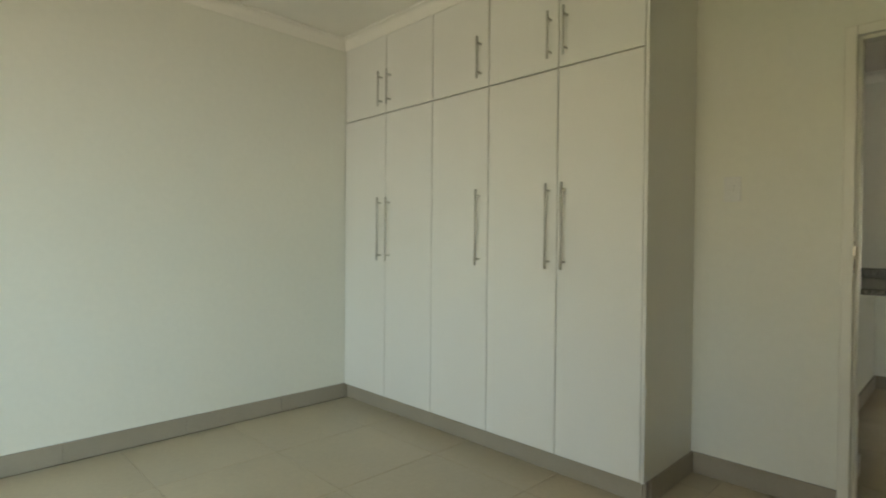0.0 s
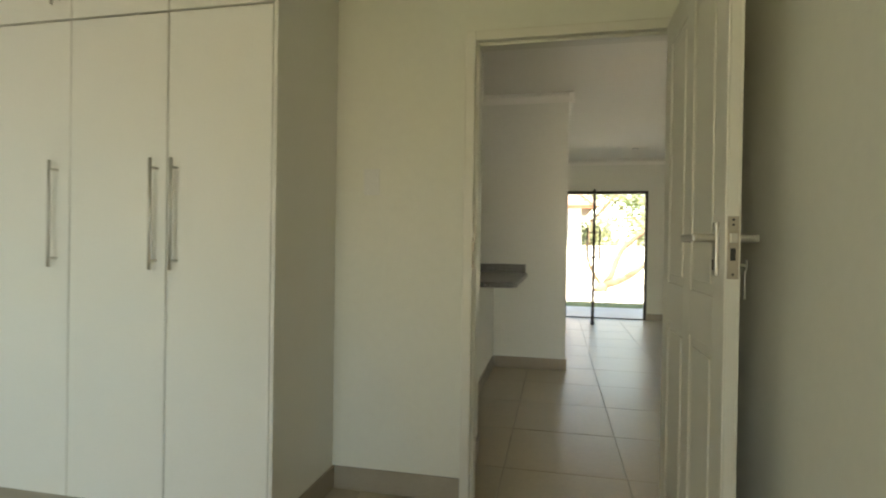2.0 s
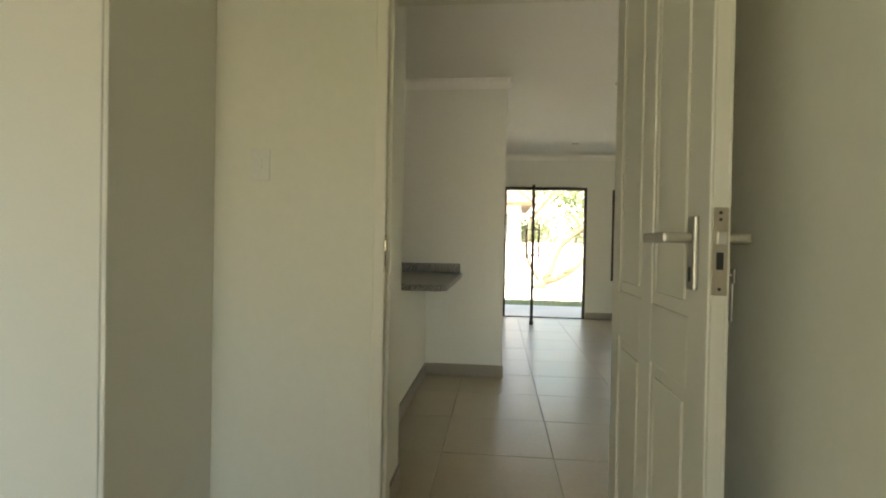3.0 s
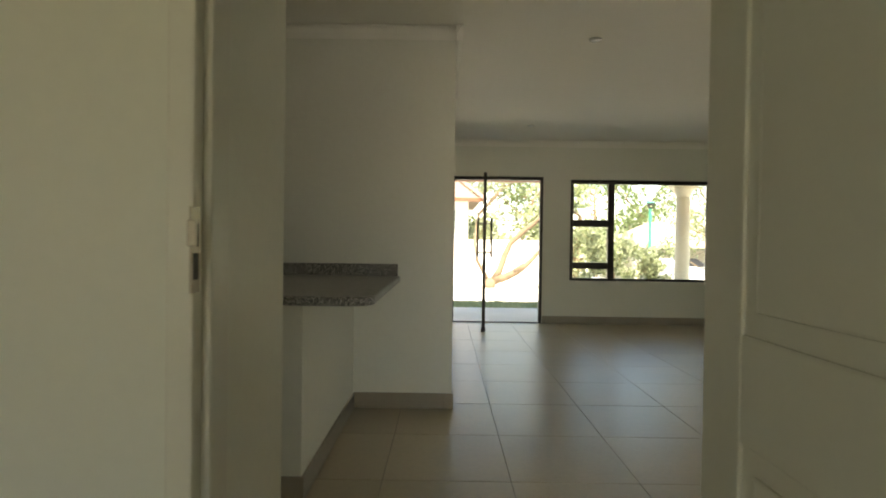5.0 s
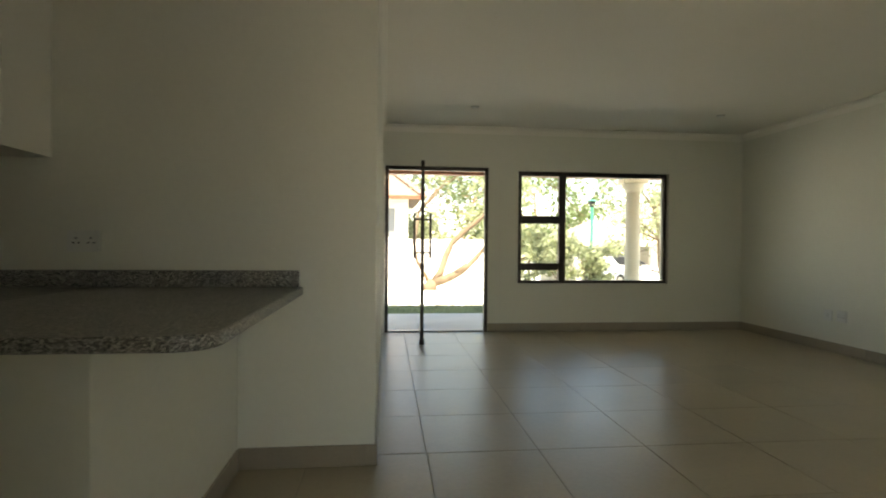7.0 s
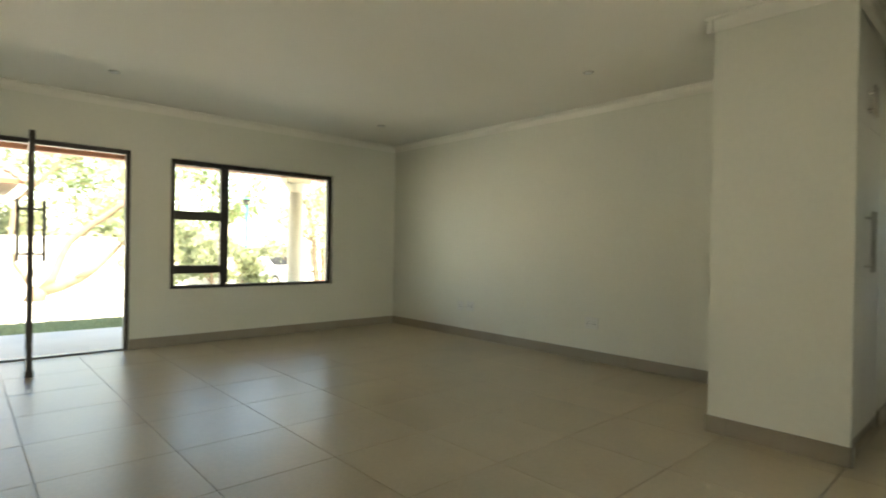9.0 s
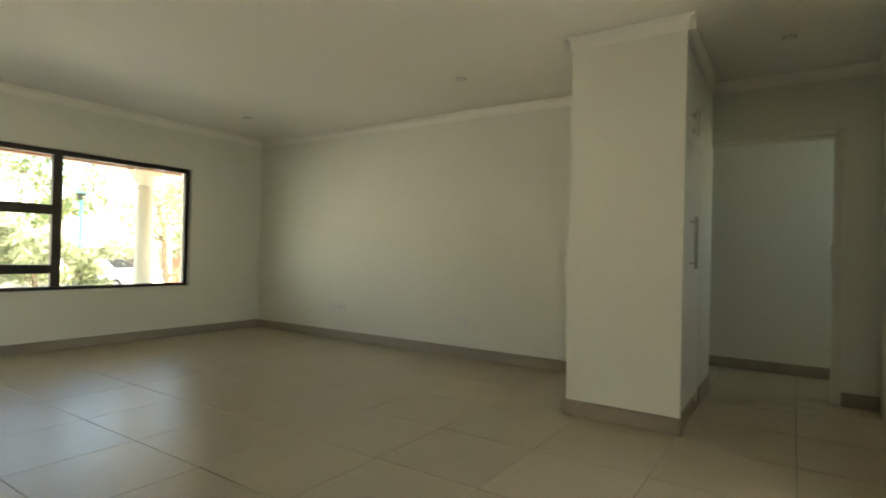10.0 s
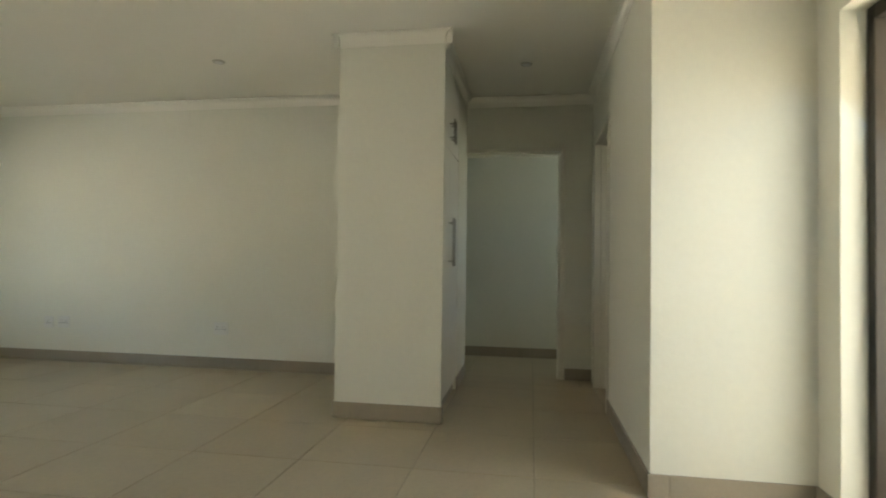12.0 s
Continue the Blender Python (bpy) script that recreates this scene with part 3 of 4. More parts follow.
for a, b, z0, z1 in ((X0 + 0.05, 2.225, 1.45, Z1 - 0.055), (X0 + 0.05, 2.225, 0.856, 1.35), (X0 + 0.05, 2.225, Z0 + 0.035, 0.766), (2.315, X1 - 0.045, Z0 + 0.035, Z1 - 0.055)):
    p = part("pane", bx(a, b, 9.553, 9.558, z0, z1), GLASS, wd)
    p.visible_shadow = False

# ---- garden door: bronze frame, frameless glass leaf standing open ----
gf = thing("door_4_frame", "dark bronze aluminium garden door frame", "door frame")
gf["kind"] = "structure"
for nm, a, b, z0, z1 in (("jamb", 0.047, 0.090, 0, 2.033), ("jamb", 1.273, 1.316, 0, 2.033), ("head", 0.090, 1.273, 1.985, 2.033)):
    part(nm, bx(a, b, 9.505, 9.565, z0, z1, 0.004), BRONZE, gf)
part("threshold", bx(0.090, 1.273, 9.51, 9.56, 0.001, 0.014, 0.003), BRONZE, gf)

gd = thing("garden_door", "glass pivot door in dark frame standing wide open with long pull handles", "door")
gw = 1.17
for nm, a, b, z0, z1 in (("stile", 0, 0.045, 0.015, 1.98), ("stile", gw - 0.045, gw, 0.015, 1.98), ("rail", 0.045, gw - 0.045, 0.015, 0.06), ("rail", 0.045, gw - 0.045, 1.935, 1.98)):
    part(nm, bx(a, b, -0.02, 0.02, z0, z1, 0.004), BRONZE, gd)
p = part("pane", bx(0.045, gw - 0.045, -0.004, 0.004, 0.06, 1.935), GLASS, gd)
p.visible_shadow = False
for s in (-1, 1):
    h = part("pull_handle", tube(bmesh.new(), (gw - 0.03, s * 0.085, 0.93), (gw - 0.03, s * 0.085, 1.42), 0.014), PULL, gd, "long steel pull handle", True)
    for z in (0.99, 1.35):
        part("handle_post", tube(bmesh.new(), (gw - 0.03, 0, z), (gw - 0.03, s * 0.085, z), 0.010), PULL, h)
part("lock_case", bx(gw - 0.05, gw + 0.002, -0.025, 0.025, 0.81, 0.87, 0.004), BRONZE, gd)
part("floor_bolt", bx(gw - 0.04, gw + 0.004, -0.028, 0.028, 0.004, 0.06, 0.004), BRONZE, gd)
gd.matrix_basis = pose(0.53, 9.85, 0, 0, 0, -94)

# ---- back door and bedroom window, seen only by their light or edge ----
bd = thing("door_5_frame", "dark bronze aluminium back door frame", "door frame")
bd["kind"] = "structure"
for nm, a, b, z0, z1 in (("jamb", 1.302, 1.35, 0, 2.058), ("jamb", 2.35, 2.398, 0, 2.058), ("head", 1.35, 2.35, 2.0, 2.058)):
    part(nm, bx(a, b, 2.02, 2.075, z0, z1, 0.004), BRONZE, bd)
bw = thing("window_2", "dark bronze aluminium bedroom window", "window")
bw["kind"] = "structure"
for nm, a, b, z0, z1 in (("jamb", -1.748, -1.70, 0.902, 2.048), ("jamb", -0.30, -0.252, 0.902, 2.048), ("mullion", -1.03, -0.97, 0.95, 2.0), ("head", -1.70, -0.30, 2.0, 2.048), ("sill", -1.70, -0.30, 0.902, 0.95)):
    part(nm, bx(a, b, -1.83, -1.78, z0, z1, 0.004), BRONZE, bw)

# ---- outside: ground, porch ----
def ground_z(x, y):
    if y > 18:
        return -0.13 - 0.10 * min(y - 18, 16) + 0.02 * math.sin(x * 0.7) * min(1, (y - 18) / 4)
    return -0.13


bm = bmesh.new()
xs = [-900, -200, -60, -20, -10, -6, -3, 0, 3, 6, 9, 12, 16, 20, 30, 60, 200, 900]
ys = [-900, -200, -60, -20, -4, 4, 11, 13, 15, 18, 20, 22, 25, 28, 31, 34, 40, 60, 200, 900]
grid = [[bm.verts.new((x, y, ground_z(x, y))) for x in xs] for y in ys]
for j in range(len(ys) - 1):
    for i in range(len(xs) - 1):
        bm.faces.new((grid[j][i], grid[j][i + 1], grid[j + 1][i + 1], grid[j + 1][i]))
structure("ground", bm, PAVE, "pale sunlit paving and bare ground outside", "ground")
structure("porch_floor", bx(-4.5, 6.5, 9.72, 11.35, -0.14, -0.015, 0.01), PAVE, "pale screeded porch floor", "porch")
# lawn out of view, added so green bounce reaches the bedroom window
structure("bounce_lawn_south", bx(-30, 0.6, -40, -6.0, -0.2, -0.11), GRASS, "unseen green lawn behind the house, added to bounce light", "lawn")
structure("lawn_bed", bx(-9, 9, 11.36, 12.95, -0.16, -0.085), GRASS, "narrow strip of green lawn before the porch", "lawn")
rng = np.random.default_rng(4)


def blades(name, n, x0, x1, y0, y1, z, h, material, label):
    px, py = rng.uniform(x0, x1, n), rng.uniform(y0, y1, n)
    a, hh, ln = rng.uniform(0, 6.28, n), rng.uniform(0.5, 1.0, n) * h, rng.normal(0, h * 0.4, (n, 2))
    c, s = np.cos(a) * 0.006, np.sin(a) * 0.006
    v = np.stack([np.stack([px - c, py - s, np.full(n, z)], 1), np.stack([px + c, py + s, np.full(n, z)], 1), np.stack([px + ln[:, 0], py + ln[:, 1], z + hh], 1)], 1).reshape(-1, 3)
    me = bpy.data.meshes.new(name)
    me.from_pydata(v.tolist(), [], np.arange(n * 3).reshape(-1, 3).tolist())
    me.materials.append(material)
    return tagged(new(name, me), label, "grass", kind="stuff")


blades("grass", 16000, -1.0, 7.0, 11.38, 12.95, -0.087, 0.06, LEAF2, "short green lawn grass")

# porch roof with timber, column
structure("ceiling_porch", bx(-4.0, 6.4, 9.73, 11.74, 2.66, 2.70), STUCCO, "pale porch ceiling boards", "ceiling")
be = thing("porch_beam", "red-brown timber beam carrying the porch roof", "beam")
part("beam", bx(-4.0, 6.4, 11.40, 11.55, 2.18, 2.36, 0.008), TIMBER, be)
part("wall_plate", bx(-4.0, 6.4, 11.42, 11.53, 2.362, 2.655, 0.006), TIMBER, be)
part("fascia", bx(-4.0, 6.4, 11.70, 11.73, 2.46, 2.655, 0.004), TIMBER, be)
for i in range(15):
    x = -3.7 + i * 0.7
    rf = thing("porch_rafter", "red-brown timber rafter under the porch roof", "rafter", "porch rafters")
    part("beam", bx(x - 0.025, x + 0.025, 9.74, 11.39, 2.54, 2.655, 0.004), TIMBER, rf)

co = thing("porch_column", "round cream plaster porch column with moulded capital", "column")
bm = bmesh.new()
prof = [(0.17, -0.015), (0.17, 0.06), (0.15, 0.09), (0.13, 0.12), (0.125, 0.4), (0.112, 1.955)]
cap = [(0.112, 1.957), (0.13, 1.97), (0.13, 1.99), (0.145, 2.02), (0.185, 2.08), (0.19, 2.10)]


def lathe(prof, seg=28):
    bm = bmesh.new()
    rings = [[bm.verts.new((r * math.cos(i / seg * 6.28319), r * math.sin(i / seg * 6.28319), z)) for i in range(seg)] for r, z in prof]
    for a, b in zip(rings, rings[1:]):
        for i in range(seg):
            bm.faces.new((a[i], a[(i + 1) % seg], b[(i + 1) % seg], b[i]))
    bm.faces.new(rings[0][::-1])
    bm.faces.new(rings[-1])
    return bm


part("shaft", lathe(prof), CREAM, co, smooth=True)
part("capital", lathe(cap), CREAM, co, "moulded cream capital")
part("abacus", bx(-0.21, 0.21, -0.13, 0.13, 2.102, 2.178, 0.008), CREAM, co)
co.matrix_basis = pose(4.13, 11.47, 0)


# ---- trees ----
def limb(bm, pts, r0, r1, seg=7):
    """A tapered, bent limb through the points."""
    rings = []
    n = len(pts)
    for k, p in enumerate(pts):
        p = Vector(p)
        d = (Vector(pts[min(k + 1, n - 1)]) - Vector(pts[max(k - 1, 0)])).normalized()
        q = d.to_track_quat("Z", "Y")
        r = (r0 + (r1 - r0) * k / (n - 1)) * (1 + 0.12 * noise.noise(p * 3))
        rings.append([bm.verts.new(p + q @ Vector((r * math.cos(i / seg * 6.28319), r * math.sin(i / seg * 6.28319), 0))) for i in range(seg)])
    for a, b in zip(rings, rings[1:]):
        for i in range(seg):
            bm.faces.new((a[i], a[(i + 1) % seg], b[(i + 1) % seg], b[i]))
    bm.faces.new(rings[-1])
    bm.faces.new(rings[0][::-1])


def wander(a, d, length, n, rnd, bend=0.25):
    p, d = Vector(a), Vector(d).normalized()
    out = [p.copy()]
    for _ in range(n):
        d = (d + Vector((rnd.uniform(-bend, bend), rnd.uniform(-bend, bend), rnd.uniform(-bend * 0.4, bend * 0.6)))).normalized()
        p = p + d * (length / n)
        out.append(p.copy())
    return out


def leaf_cloud(name, centers, per, spread, size, material, parent, seed):
    g = np.random.default_rng(seed)
    c = np.repeat(np.array(centers), per, axis=0)
    n = len(c)
    p = c + g.normal(0, 1, (n, 3)) * spread * np.array((1, 1, 0.7))
    u = g.normal(0, 1, (n, 3))
    u /= np.linalg.norm(u, axis=1, keepdims=True)
    w = np.cross(u, g.normal(0, 1, (n, 3)))
    w /= np.linalg.norm(w, axis=1, keepdims=True)
    s = (g.uniform(0.6, 1.3, n) * size)[:, None]
    v = np.stack([p - u * s, p + w * s * 0.38, p + u * s, p - w * s * 0.38], 1).reshape(-1, 3)
    me = bpy.data.meshes.new(name)
    me.from_pydata(v.tolist(), [], np.arange(n * 4).reshape(-1, 4).tolist())
    me.materials.append(material)
    ob = new(name, me)
    ob.parent = parent
    ob["kind"] = "stuff"
    return ob


def tree(x, y, h, spread, seed, label, material=LEAF, per=60, size=0.16, trunk=0.2, low=0.35, name="tree"):
    rnd = random.Random(seed)
    root = thing(name, label, "bush" if name == "bush" else "tree")
    z = ground_z(x, y)
    root.matrix_basis = pose(x, y, z)
    bm = bmesh.new()
    stem = wander((0, 0, -0.1), (rnd.uniform(-0.2, 0.2), 0, 1), h * 0.55, 5, rnd, 0.15)
    limb(bm, stem, trunk, trunk * 0.5, 9)
    ends = []
    for i in range(9):
        k = rnd.randint(1, 5)
        a = rnd.uniform(0, 6.28)
        pts = wander(stem[k], (math.cos(a), math.sin(a), rnd.uniform(0.1, 1.0)), spread * rnd.uniform(0.7, 1.1), 5, rnd, 0.3)
        limb(bm, pts, trunk * 0.35, trunk * 0.08, 6)
        ends += pts[2:]
        for _ in range(3):
            q = wander(rnd.choice(pts[2:]), (rnd.uniform(-1, 1), rnd.uniform(-1, 1), rnd.uniform(-0.2, 1)), spread * 0.45, 3, rnd, 0.4)
            limb(bm, q, trunk * 0.12, trunk * 0.04, 5)
            ends += q[1:]
    part("trunk", bm, BARK, root)
    ends = [e for e in ends if e.z > h * low * 0.5]
    leaf_cloud("crown", [tuple(e) for e in ends], per, spread * 0.13, size, material, root, seed)
    return root


# the bare, forked tree before the door
ft = thing("bare_tree", "pale forked tree with bare sunlit limbs", "tree")
bm = bmesh.new()
TY = 16.8
limb(bm, [(1.16, TY, -0.2), (1.20, TY, -0.05), (1.30, TY, 0.10)], 0.20, 0.15, 10)
limb(bm, [(1.26, TY, 0.02), (1.48, TY, 0.34), (1.62, TY + 0.1, 0.75), (1.78, TY + 0.1, 1.10), (2.12, TY + 0.1, 1.42), (2.42, TY, 1.66), (2.75, TY - 0.1, 1.98), (3.2, TY, 2.6)], 0.10, 0.05, 8)
limb(bm, [(1.28, TY, 0.05), (1.62, TY - 0.1, 0.17), (1.95, TY - 0.1, 0.33), (2.14, TY - 0.1, 0.46), (2.40, TY, 0.70), (2.70, TY, 1.05), (3.2, TY, 1.4)], 0.12, 0.035, 8)
limb(bm, [(1.86, TY - 0.12, 0.32), (2.05, TY - 0.14, 0.44), (2.16, TY - 0.16, 0.52)], 0.075, 0.09, 8)
limb(bm, [(1.20, TY, 0.05), (1.04, TY, 0.30), (0.86, TY, 0.62), (0.78, TY, 1.1), (0.9, TY + 0.2, 1.9), (1.4, TY + 0.3, 2.5), (2.1, TY + 0.3, 3.0)], 0.06, 0.03, 7)
limb(bm, [(0.9, TY + 0.2, 1.9), (1.3, TY, 2.3), (1.7, TY, 2.9), (1.9, TY, 3.3)], 0.03, 0.012, 6)
part("trunk", bm, BARK, ft, smooth=True)
leaf_cloud("crown", [(1.7, TY, 3.0), (2.0, TY + 0.2, 3.2), (1.5, TY, 2.7), (2.3, TY, 2.6), (1.1, TY, 3.0), (2.9, TY, 2.9)], 55, 0.22, 0.08, LEAF2, ft, 3)

tree(4.35, 15.9, 1.9, 0.75, 11, "dense green leafy shrub", LEAF2, 14, 0.09, 0.06, 0.1, "bush")
tree(3.4, 16.8, 2.0, 0.8, 12, "tall green leafy shrub", LEAF2, 11, 0.09, 0.06, 0.1, "bush")
tree(5.6, 17.3, 1.5, 0.8, 13, "low green leafy shrub", LEAF2, 13, 0.09, 0.05, 0.1, "bush")
tree(9.6, 20.5, 5.2, 2.2, 14, "feathery light green garden tree", LEAF2, 24, 0.10, 0.12, 0.5)
for x, y, h, s, k, m in ((1.5, 29, 7.5, 3.0, 21, LEAF2), (6.0, 27, 6.5, 2.6, 22, LEAF2), (11.5, 36, 9, 4.0, 23, LEAF), (5.0, 40, 11, 4.6, 24, LEAF), (-4.5, 38, 9, 3.8, 25, LEAF), (19, 34, 9, 4.0, 26, LEAF2),
                         (16, 26, 6.5, 2.8, 27, LEAF), (-1, 46, 12, 5, 28, LEAF), (26, 40, 11, 5, 29, LEAF), (13, 48, 13, 5.5, 30, LEAF)):
    tree(x, y, h, s, k, "tall leafy green garden tree", m, 20, 0.20, 0.20, 0.3)

# white boundary wall, neighbour's house, carport, car, lamp post
gwl = thing("garden_wall", "low white plastered garden wall in full sun", "garden wall")
part("wall", bx(-8.0, 4.2, 21.0, 21.22, -0.7, 1.15, 0.01), STUCCO, gwl)
part("coping", bx(-8.02, 4.22, 20.97, 21.25, 1.15, 1.21, 0.01), STUCCO, gwl)

nh = thing("neighbour_house", "white plastered house with brown tiled roof", "house")
part("wall", bx(-9.0, 0.95, 25.0, 32.0, -1.5, 3.0), STUCCO, nh)
bm = bmesh.new()
for p in ((-9.6, 24.4, 2.95), (1.55, 24.4, 2.95), (1.55, 32.6, 2.95), (-9.6, 32.6, 2.95), (-6.0, 28.5, 5.6), (-1.2, 28.5, 5.6)):
    bm.verts.new(p)
bm.verts.ensure_lookup_table()
for f in ((0, 1, 5, 4), (1, 2, 5), (2, 3, 4, 5), (3, 0, 4), (3, 2, 1, 0)):
    bm.faces.new([bm.verts[i] for i in f])
part("roof", bm, ROOF, nh)
part("fascia", bx(-9.6, 1.55, 24.36, 24.40, 2.83, 2.98), TIMBER, nh)
rowm = bx(-0.14, 0.14, -0.16, 0.16, 0, 0.05, 0.012, 1)
rowme = bpy.data.meshes.new("ridge_tile")
rowm.to_mesh(rowme)
rowm.free()
rowme.materials.append(ROOF)
for i in range(18):
    t = i / 17
    o = new("ridge_tile", rowme)
    o.parent = nh
    o.matrix_basis = Matrix.Translation((1.55 - 2.75 * t, 24.4 + 4.1 * t, 2.98 + 2.65 * t)) @ pose(0, 0, 0, 0, 40, -56)
for x in (-0.1, -2.4, -5.0):
    w = part("window", bx(x - 0.5, x + 0.5, 24.97, 24.999, 1.3, 2.5), SHADE, nh, "dark window in the white wall")
    for a, b, z0, z1 in ((x - 0.55, x - 0.5, 1.25, 2.55), (x + 0.5, x + 0.55, 1.25, 2.55), (x - 0.5, x + 0.5, 1.25, 1.3), (x - 0.5, x + 0.5, 2.5, 2.55), (x - 0.02, x + 0.02, 1.3, 2.5)):
        part("frame", bx(a, b, 24.95, 24.968, z0, z1), TRIM, w)

cp = thing("carport", "thatched open carport with white posts and dark inside", "carport")
GZ = ground_z(12, 30)
bm = bmesh.new()
for p in ((8.5, 26.6, 1.0), (18.5, 26.6, 1.0), (18.5, 33, 1.0), (8.5, 33, 1.0), (10.5, 29.8, 2.3), (16.5, 29.8, 2.3)):
    bm.verts.new(p)
bm.verts.ensure_lookup_table()
for f in ((0, 1, 5, 4), (1, 2, 5), (2, 3, 4, 5), (3, 0, 4), (3, 2, 1, 0)):
    bm.faces.new([bm.verts[i] for i in f])
part("roof", bm, THATCH, cp)
part("back_wall", bx(8.8, 18.2, 32.5, 32.7, -2.0, 0.98), STUCCO, cp)
for x in (8.9, 12.6, 13.2, 18.0):
    part("post", bx(x - 0.13, x + 0.13, 26.9, 27.16, -1.6, 0.99, 0.01), STUCCO, cp)
part("door", bx(13.35, 14.4, 27.0, 27.05, -1.4, 0.7, 0.01), REDP, cp, "red-brown painted door")


def car():
    root = thing("car", "white parked hatchback car under the carport's edge", "car")
    prof = [(-2.0, 0.35), (-2.05, 0.62), (-1.95, 0.86), (-1.05, 0.98), (-0.35, 1.42), (0.9, 1.46), (1.75, 1.02), (1.98, 0.92), (2.02, 0.45), (1.95, 0.30), (-1.9, 0.28)]
    bm = bmesh.new()
    fa = bm.faces.new([bm.verts.new((-0.82, x, z)) for x, z in prof])
    g = bmesh.ops.extrude_face_region(bm, geom=[fa])
    for v in g["geom"]:
        if isinstance(v, bmesh.types.BMVert):
            v.co.x = 0.82
    for v in bm.verts:
        if v.co.z > 1.2:
            v.co.x *= 0.80
    bmesh.ops.recalc_face_normals(bm, faces=bm.faces)
    bmesh.ops.bevel(bm, geom=list(bm.edges), offset=0.05, segments=2, affect="EDGES")
    part("body", bm, CARP, root, smooth=True)
    ws = bmesh.new()
    f = ws.faces.new([ws.verts.new(p) for p in ((-0.72, -1.03, 1.03), (0.72, -1.03, 1.03), (0.60, -0.42, 1.41), (-0.60, -0.42, 1.41))])
    bmesh.ops.solidify(ws, geom=[f], thickness=0.02)
    part("windscreen", ws, DARK, root, "dark windscreen")
    for s in (-1, 1):
        part("headlight", bx(s * 0.62 - 0.15, s * 0.62 + 0.15, -2.06, -1.96, 0.64, 0.78, 0.02), LENS, root)
        for y in (-1.25, 1.25):
            w = part("wheel", tube(bmesh.new(), (s * 0.68, y, 0.31), (s * 0.85, y, 0.31), 0.31, seg=20), RUBBER, root)
            part("rim", tube(bmesh.new(), (s * 0.84, y, 0.31), (s * 0.865, y, 0.31), 0.19, seg=14), STEEL, w)
    part("bumper", bx(-0.80, 0.80, -2.09, -1.95, 0.34, 0.52, 0.03), CARP, root)
    part("number_plate", bx(-0.26, 0.26, -2.105, -2.09, 0.40, 0.50, 0.002), PLASTIC, root)
    return root


ca = car()
ca.matrix_basis = pose(10.5, 26.0, ground_z(10.5, 26) + 0.01, -5, 0, 12)
tb = thing("lamp_post", "green painted garden lamp post", "lamp post")
part("pole", tube(bmesh.new(), (0, 0, -0.1), (0, 0, 3.0), 0.075, 0.06), GREENP, tb)
part("collar", tube(bmesh.new(), (0, 0, 2.0), (0, 0, 2.08), 0.07, 0.06), GREENP, tb)
part("lantern", tube(bmesh.new(), (0, 0, 3.0), (0, 0, 3.22), 0.06, 0.16), DARK, tb)
part("cap", tube(bmesh.new(), (0, 0, 3.22), (0, 0, 3.28), 0.19, 0.10), GREENP, tb)
tb.matrix_basis = pose(7.6, 22.0, ground_z(7.6, 22))

# ---- floor tiles ----
TX, TYO, TS = 0.282, 5.755, 0.6


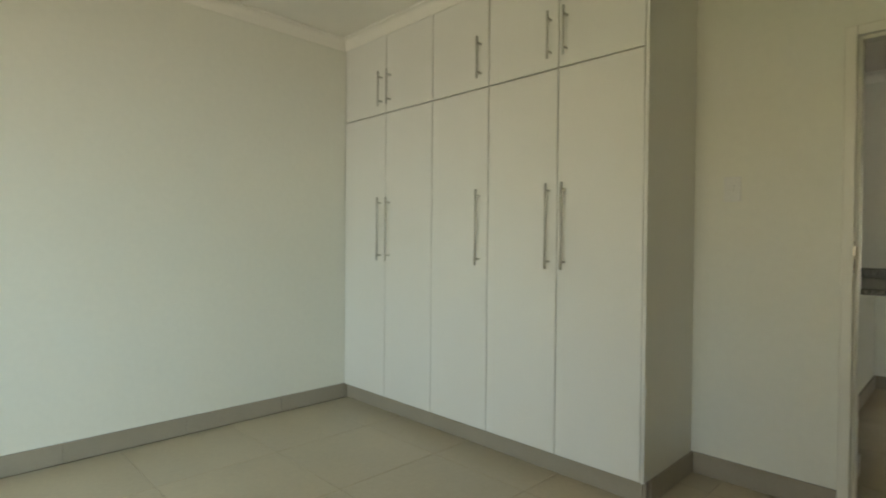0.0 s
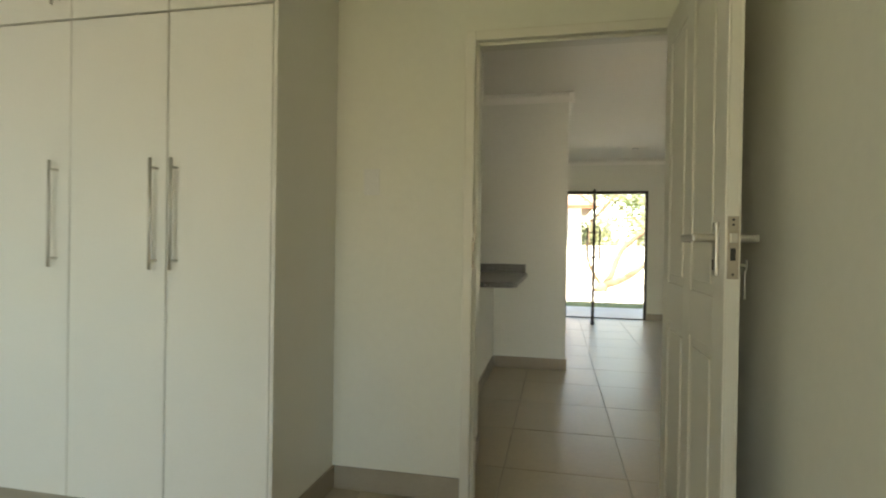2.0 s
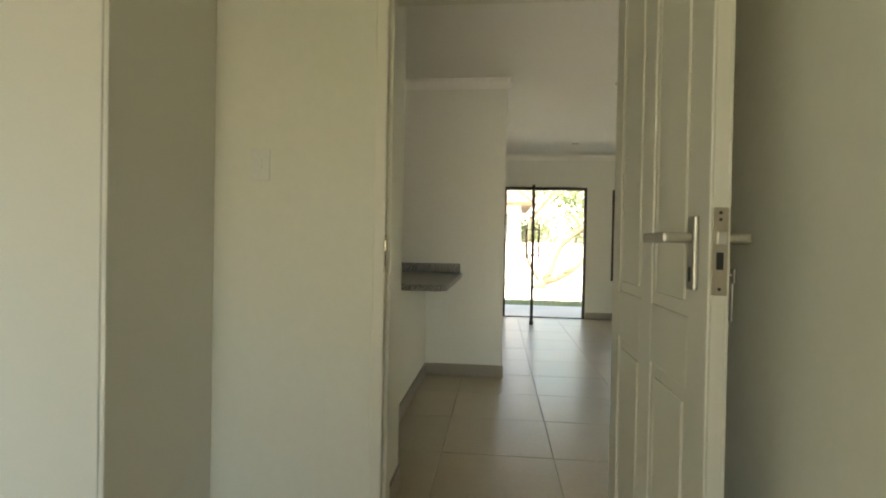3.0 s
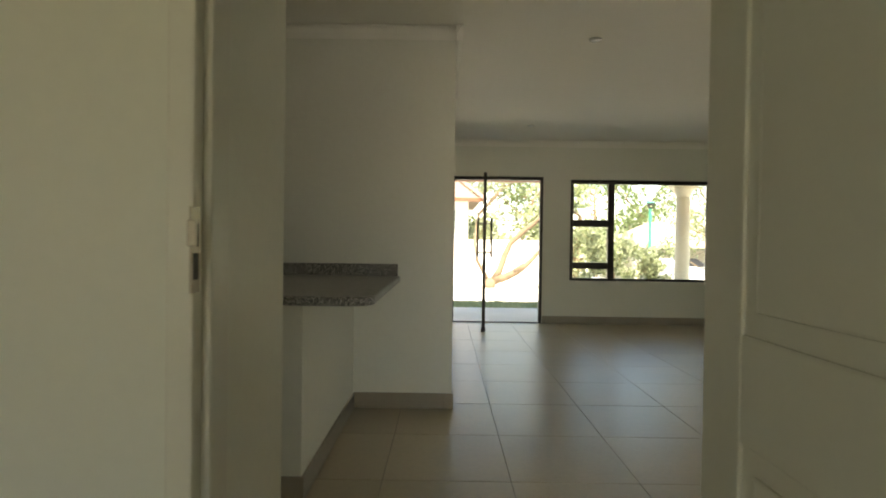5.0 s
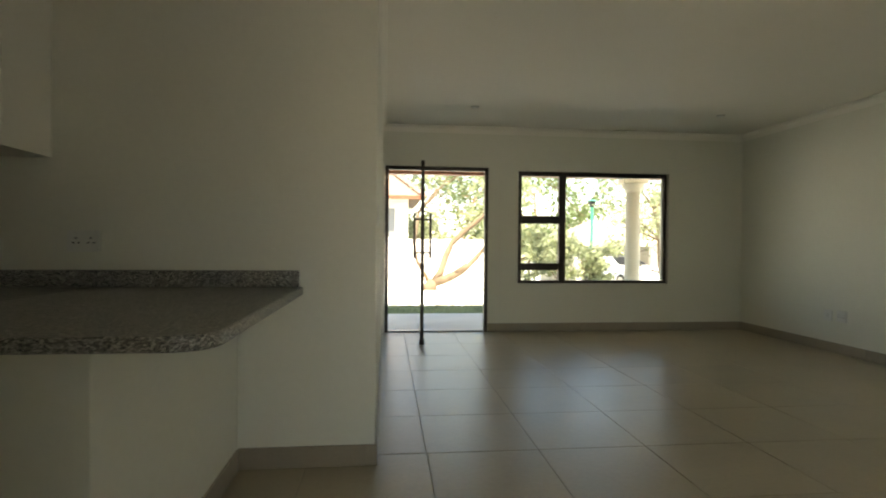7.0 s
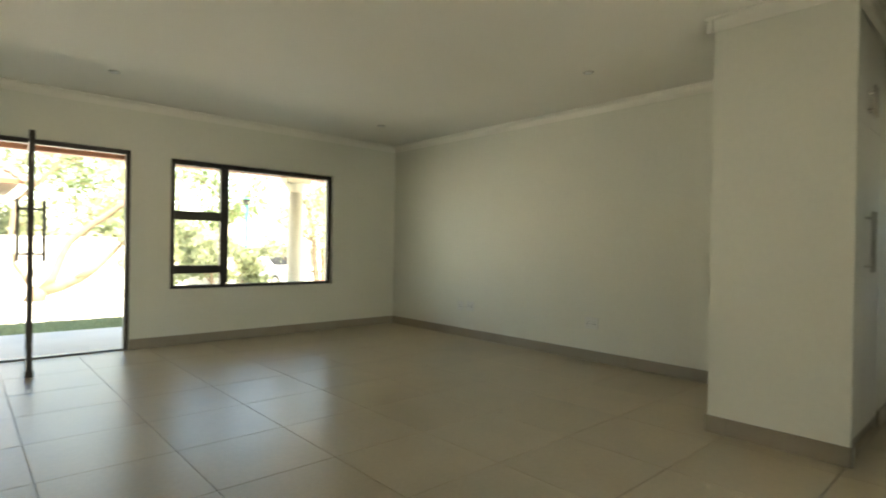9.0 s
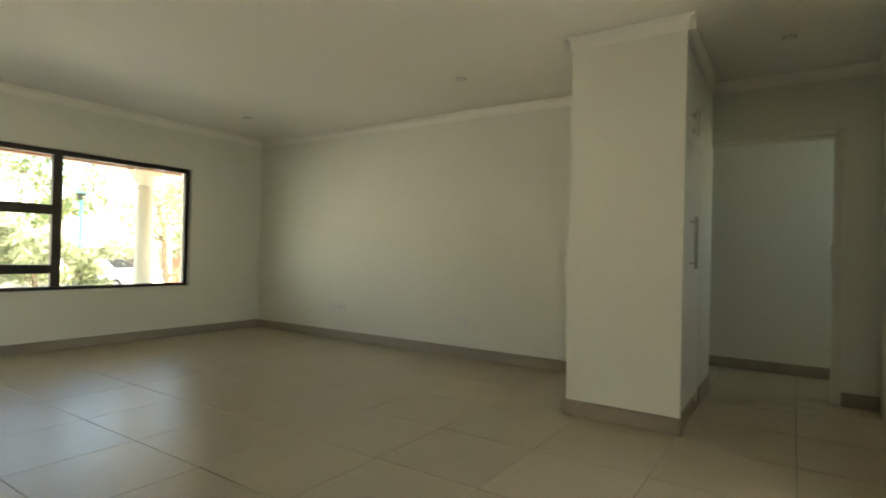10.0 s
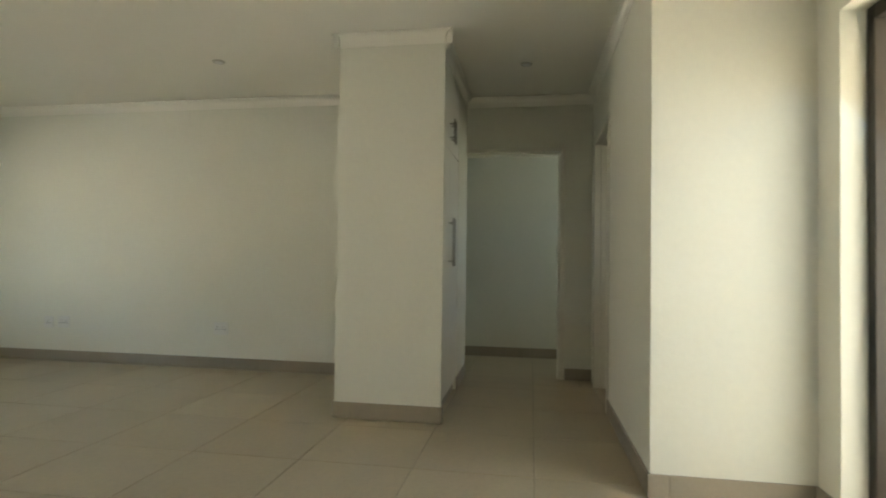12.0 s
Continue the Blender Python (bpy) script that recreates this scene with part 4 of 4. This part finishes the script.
def tile_floor(root, x0, x1, y0, y1, cache):
    i0, i1 = math.floor((x0 - TX) / TS), math.ceil((x1 - TX) / TS)
    j0, j1 = math.floor((y0 - TYO) / TS), math.ceil((y1 - TYO) / TS)
    for i in range(i0, i1):
        for j in range(j0, j1):
            a, b = max(x0, TX + i * TS), min(x1, TX + i * TS + TS)
            c, d = max(y0, TYO + j * TS), min(y1, TYO + j * TS + TS)
            w, h = b - a - 0.003, d - c - 0.003
            if w < 0.01 or h < 0.01:
                continue
            key = (round(w, 3), round(h, 3))
            if key not in cache:
                bm = bmesh.new()
                r = 0.0015
                lo = [bm.verts.new((sx * w / 2, sy * h / 2, -0.008)) for sx, sy in ((-1, -1), (1, -1), (1, 1), (-1, 1))]
                md = [bm.verts.new((sx * w / 2, sy * h / 2, -r)) for sx, sy in ((-1, -1), (1, -1), (1, 1), (-1, 1))]
                up = [bm.verts.new((sx * (w / 2 - r), sy * (h / 2 - r), 0)) for sx, sy in ((-1, -1), (1, -1), (1, 1), (-1, 1))]
                for p, q in ((lo, md), (md, up)):
                    for k in range(4):
                        bm.faces.new((p[k], p[(k + 1) % 4], q[(k + 1) % 4], q[k]))
                bm.faces.new(up)
                me = bpy.data.meshes.new("tile")
                bm.to_mesh(me)
                bm.free()
                me.materials.append(TILE)
                cache[key] = me
            o = new("tile", cache[key])
            o.parent = root
            o.location = ((a + b) / 2, (c + d) / 2, random.uniform(-0.0004, 0.0004))
            o.rotation_euler = (random.uniform(-0.0006, 0.0006), random.uniform(-0.0006, 0.0006), 0)


cache = {}
fb = structure("floor_bedroom", bx(-3.53, 0.57, -1.9, 2.948, -0.12, -0.004), GROUT, "large beige porcelain floor tiles of the bedroom", "floor")
tile_floor(fb, -3.33, 0.47, -1.7, 2.940, cache)
fl = structure("floor_living", bx(-3.53, 6.1, 2.95, NORTH + 0.22, -0.12, -0.004), GROUT, "large polished beige porcelain floor tiles", "floor")
tile_floor(fl, -0.918, 4.67, 2.952, NORTH, cache)
tile_floor(fl, 4.672, 4.91, 2.962, 3.97, cache)
tile_floor(fl, -3.33, -0.920, 3.52, 5.63, cache)
tile_floor(fl, 0.05, 1.32, NORTH, NORTH + 0.22, cache)
fn = structure("floor_nook", bx(0.57, 6.1, 1.2, 2.948, -0.12, -0.004), GROUT, "large beige porcelain floor tiles by the back door", "floor")
tile_floor(fn, 0.57, 2.57, 2.17, 2.960, cache)
tile_floor(fn, 2.57, 4.91, 2.85, 2.960, cache)
tile_floor(fn, 4.91, 5.95, 1.3, 2.946, cache)
tile_floor(fl, 4.912, 5.95, 2.952, 4.9, cache)
tile_floor(fn, 2.8, 4.91, 1.3, 2.85, cache)
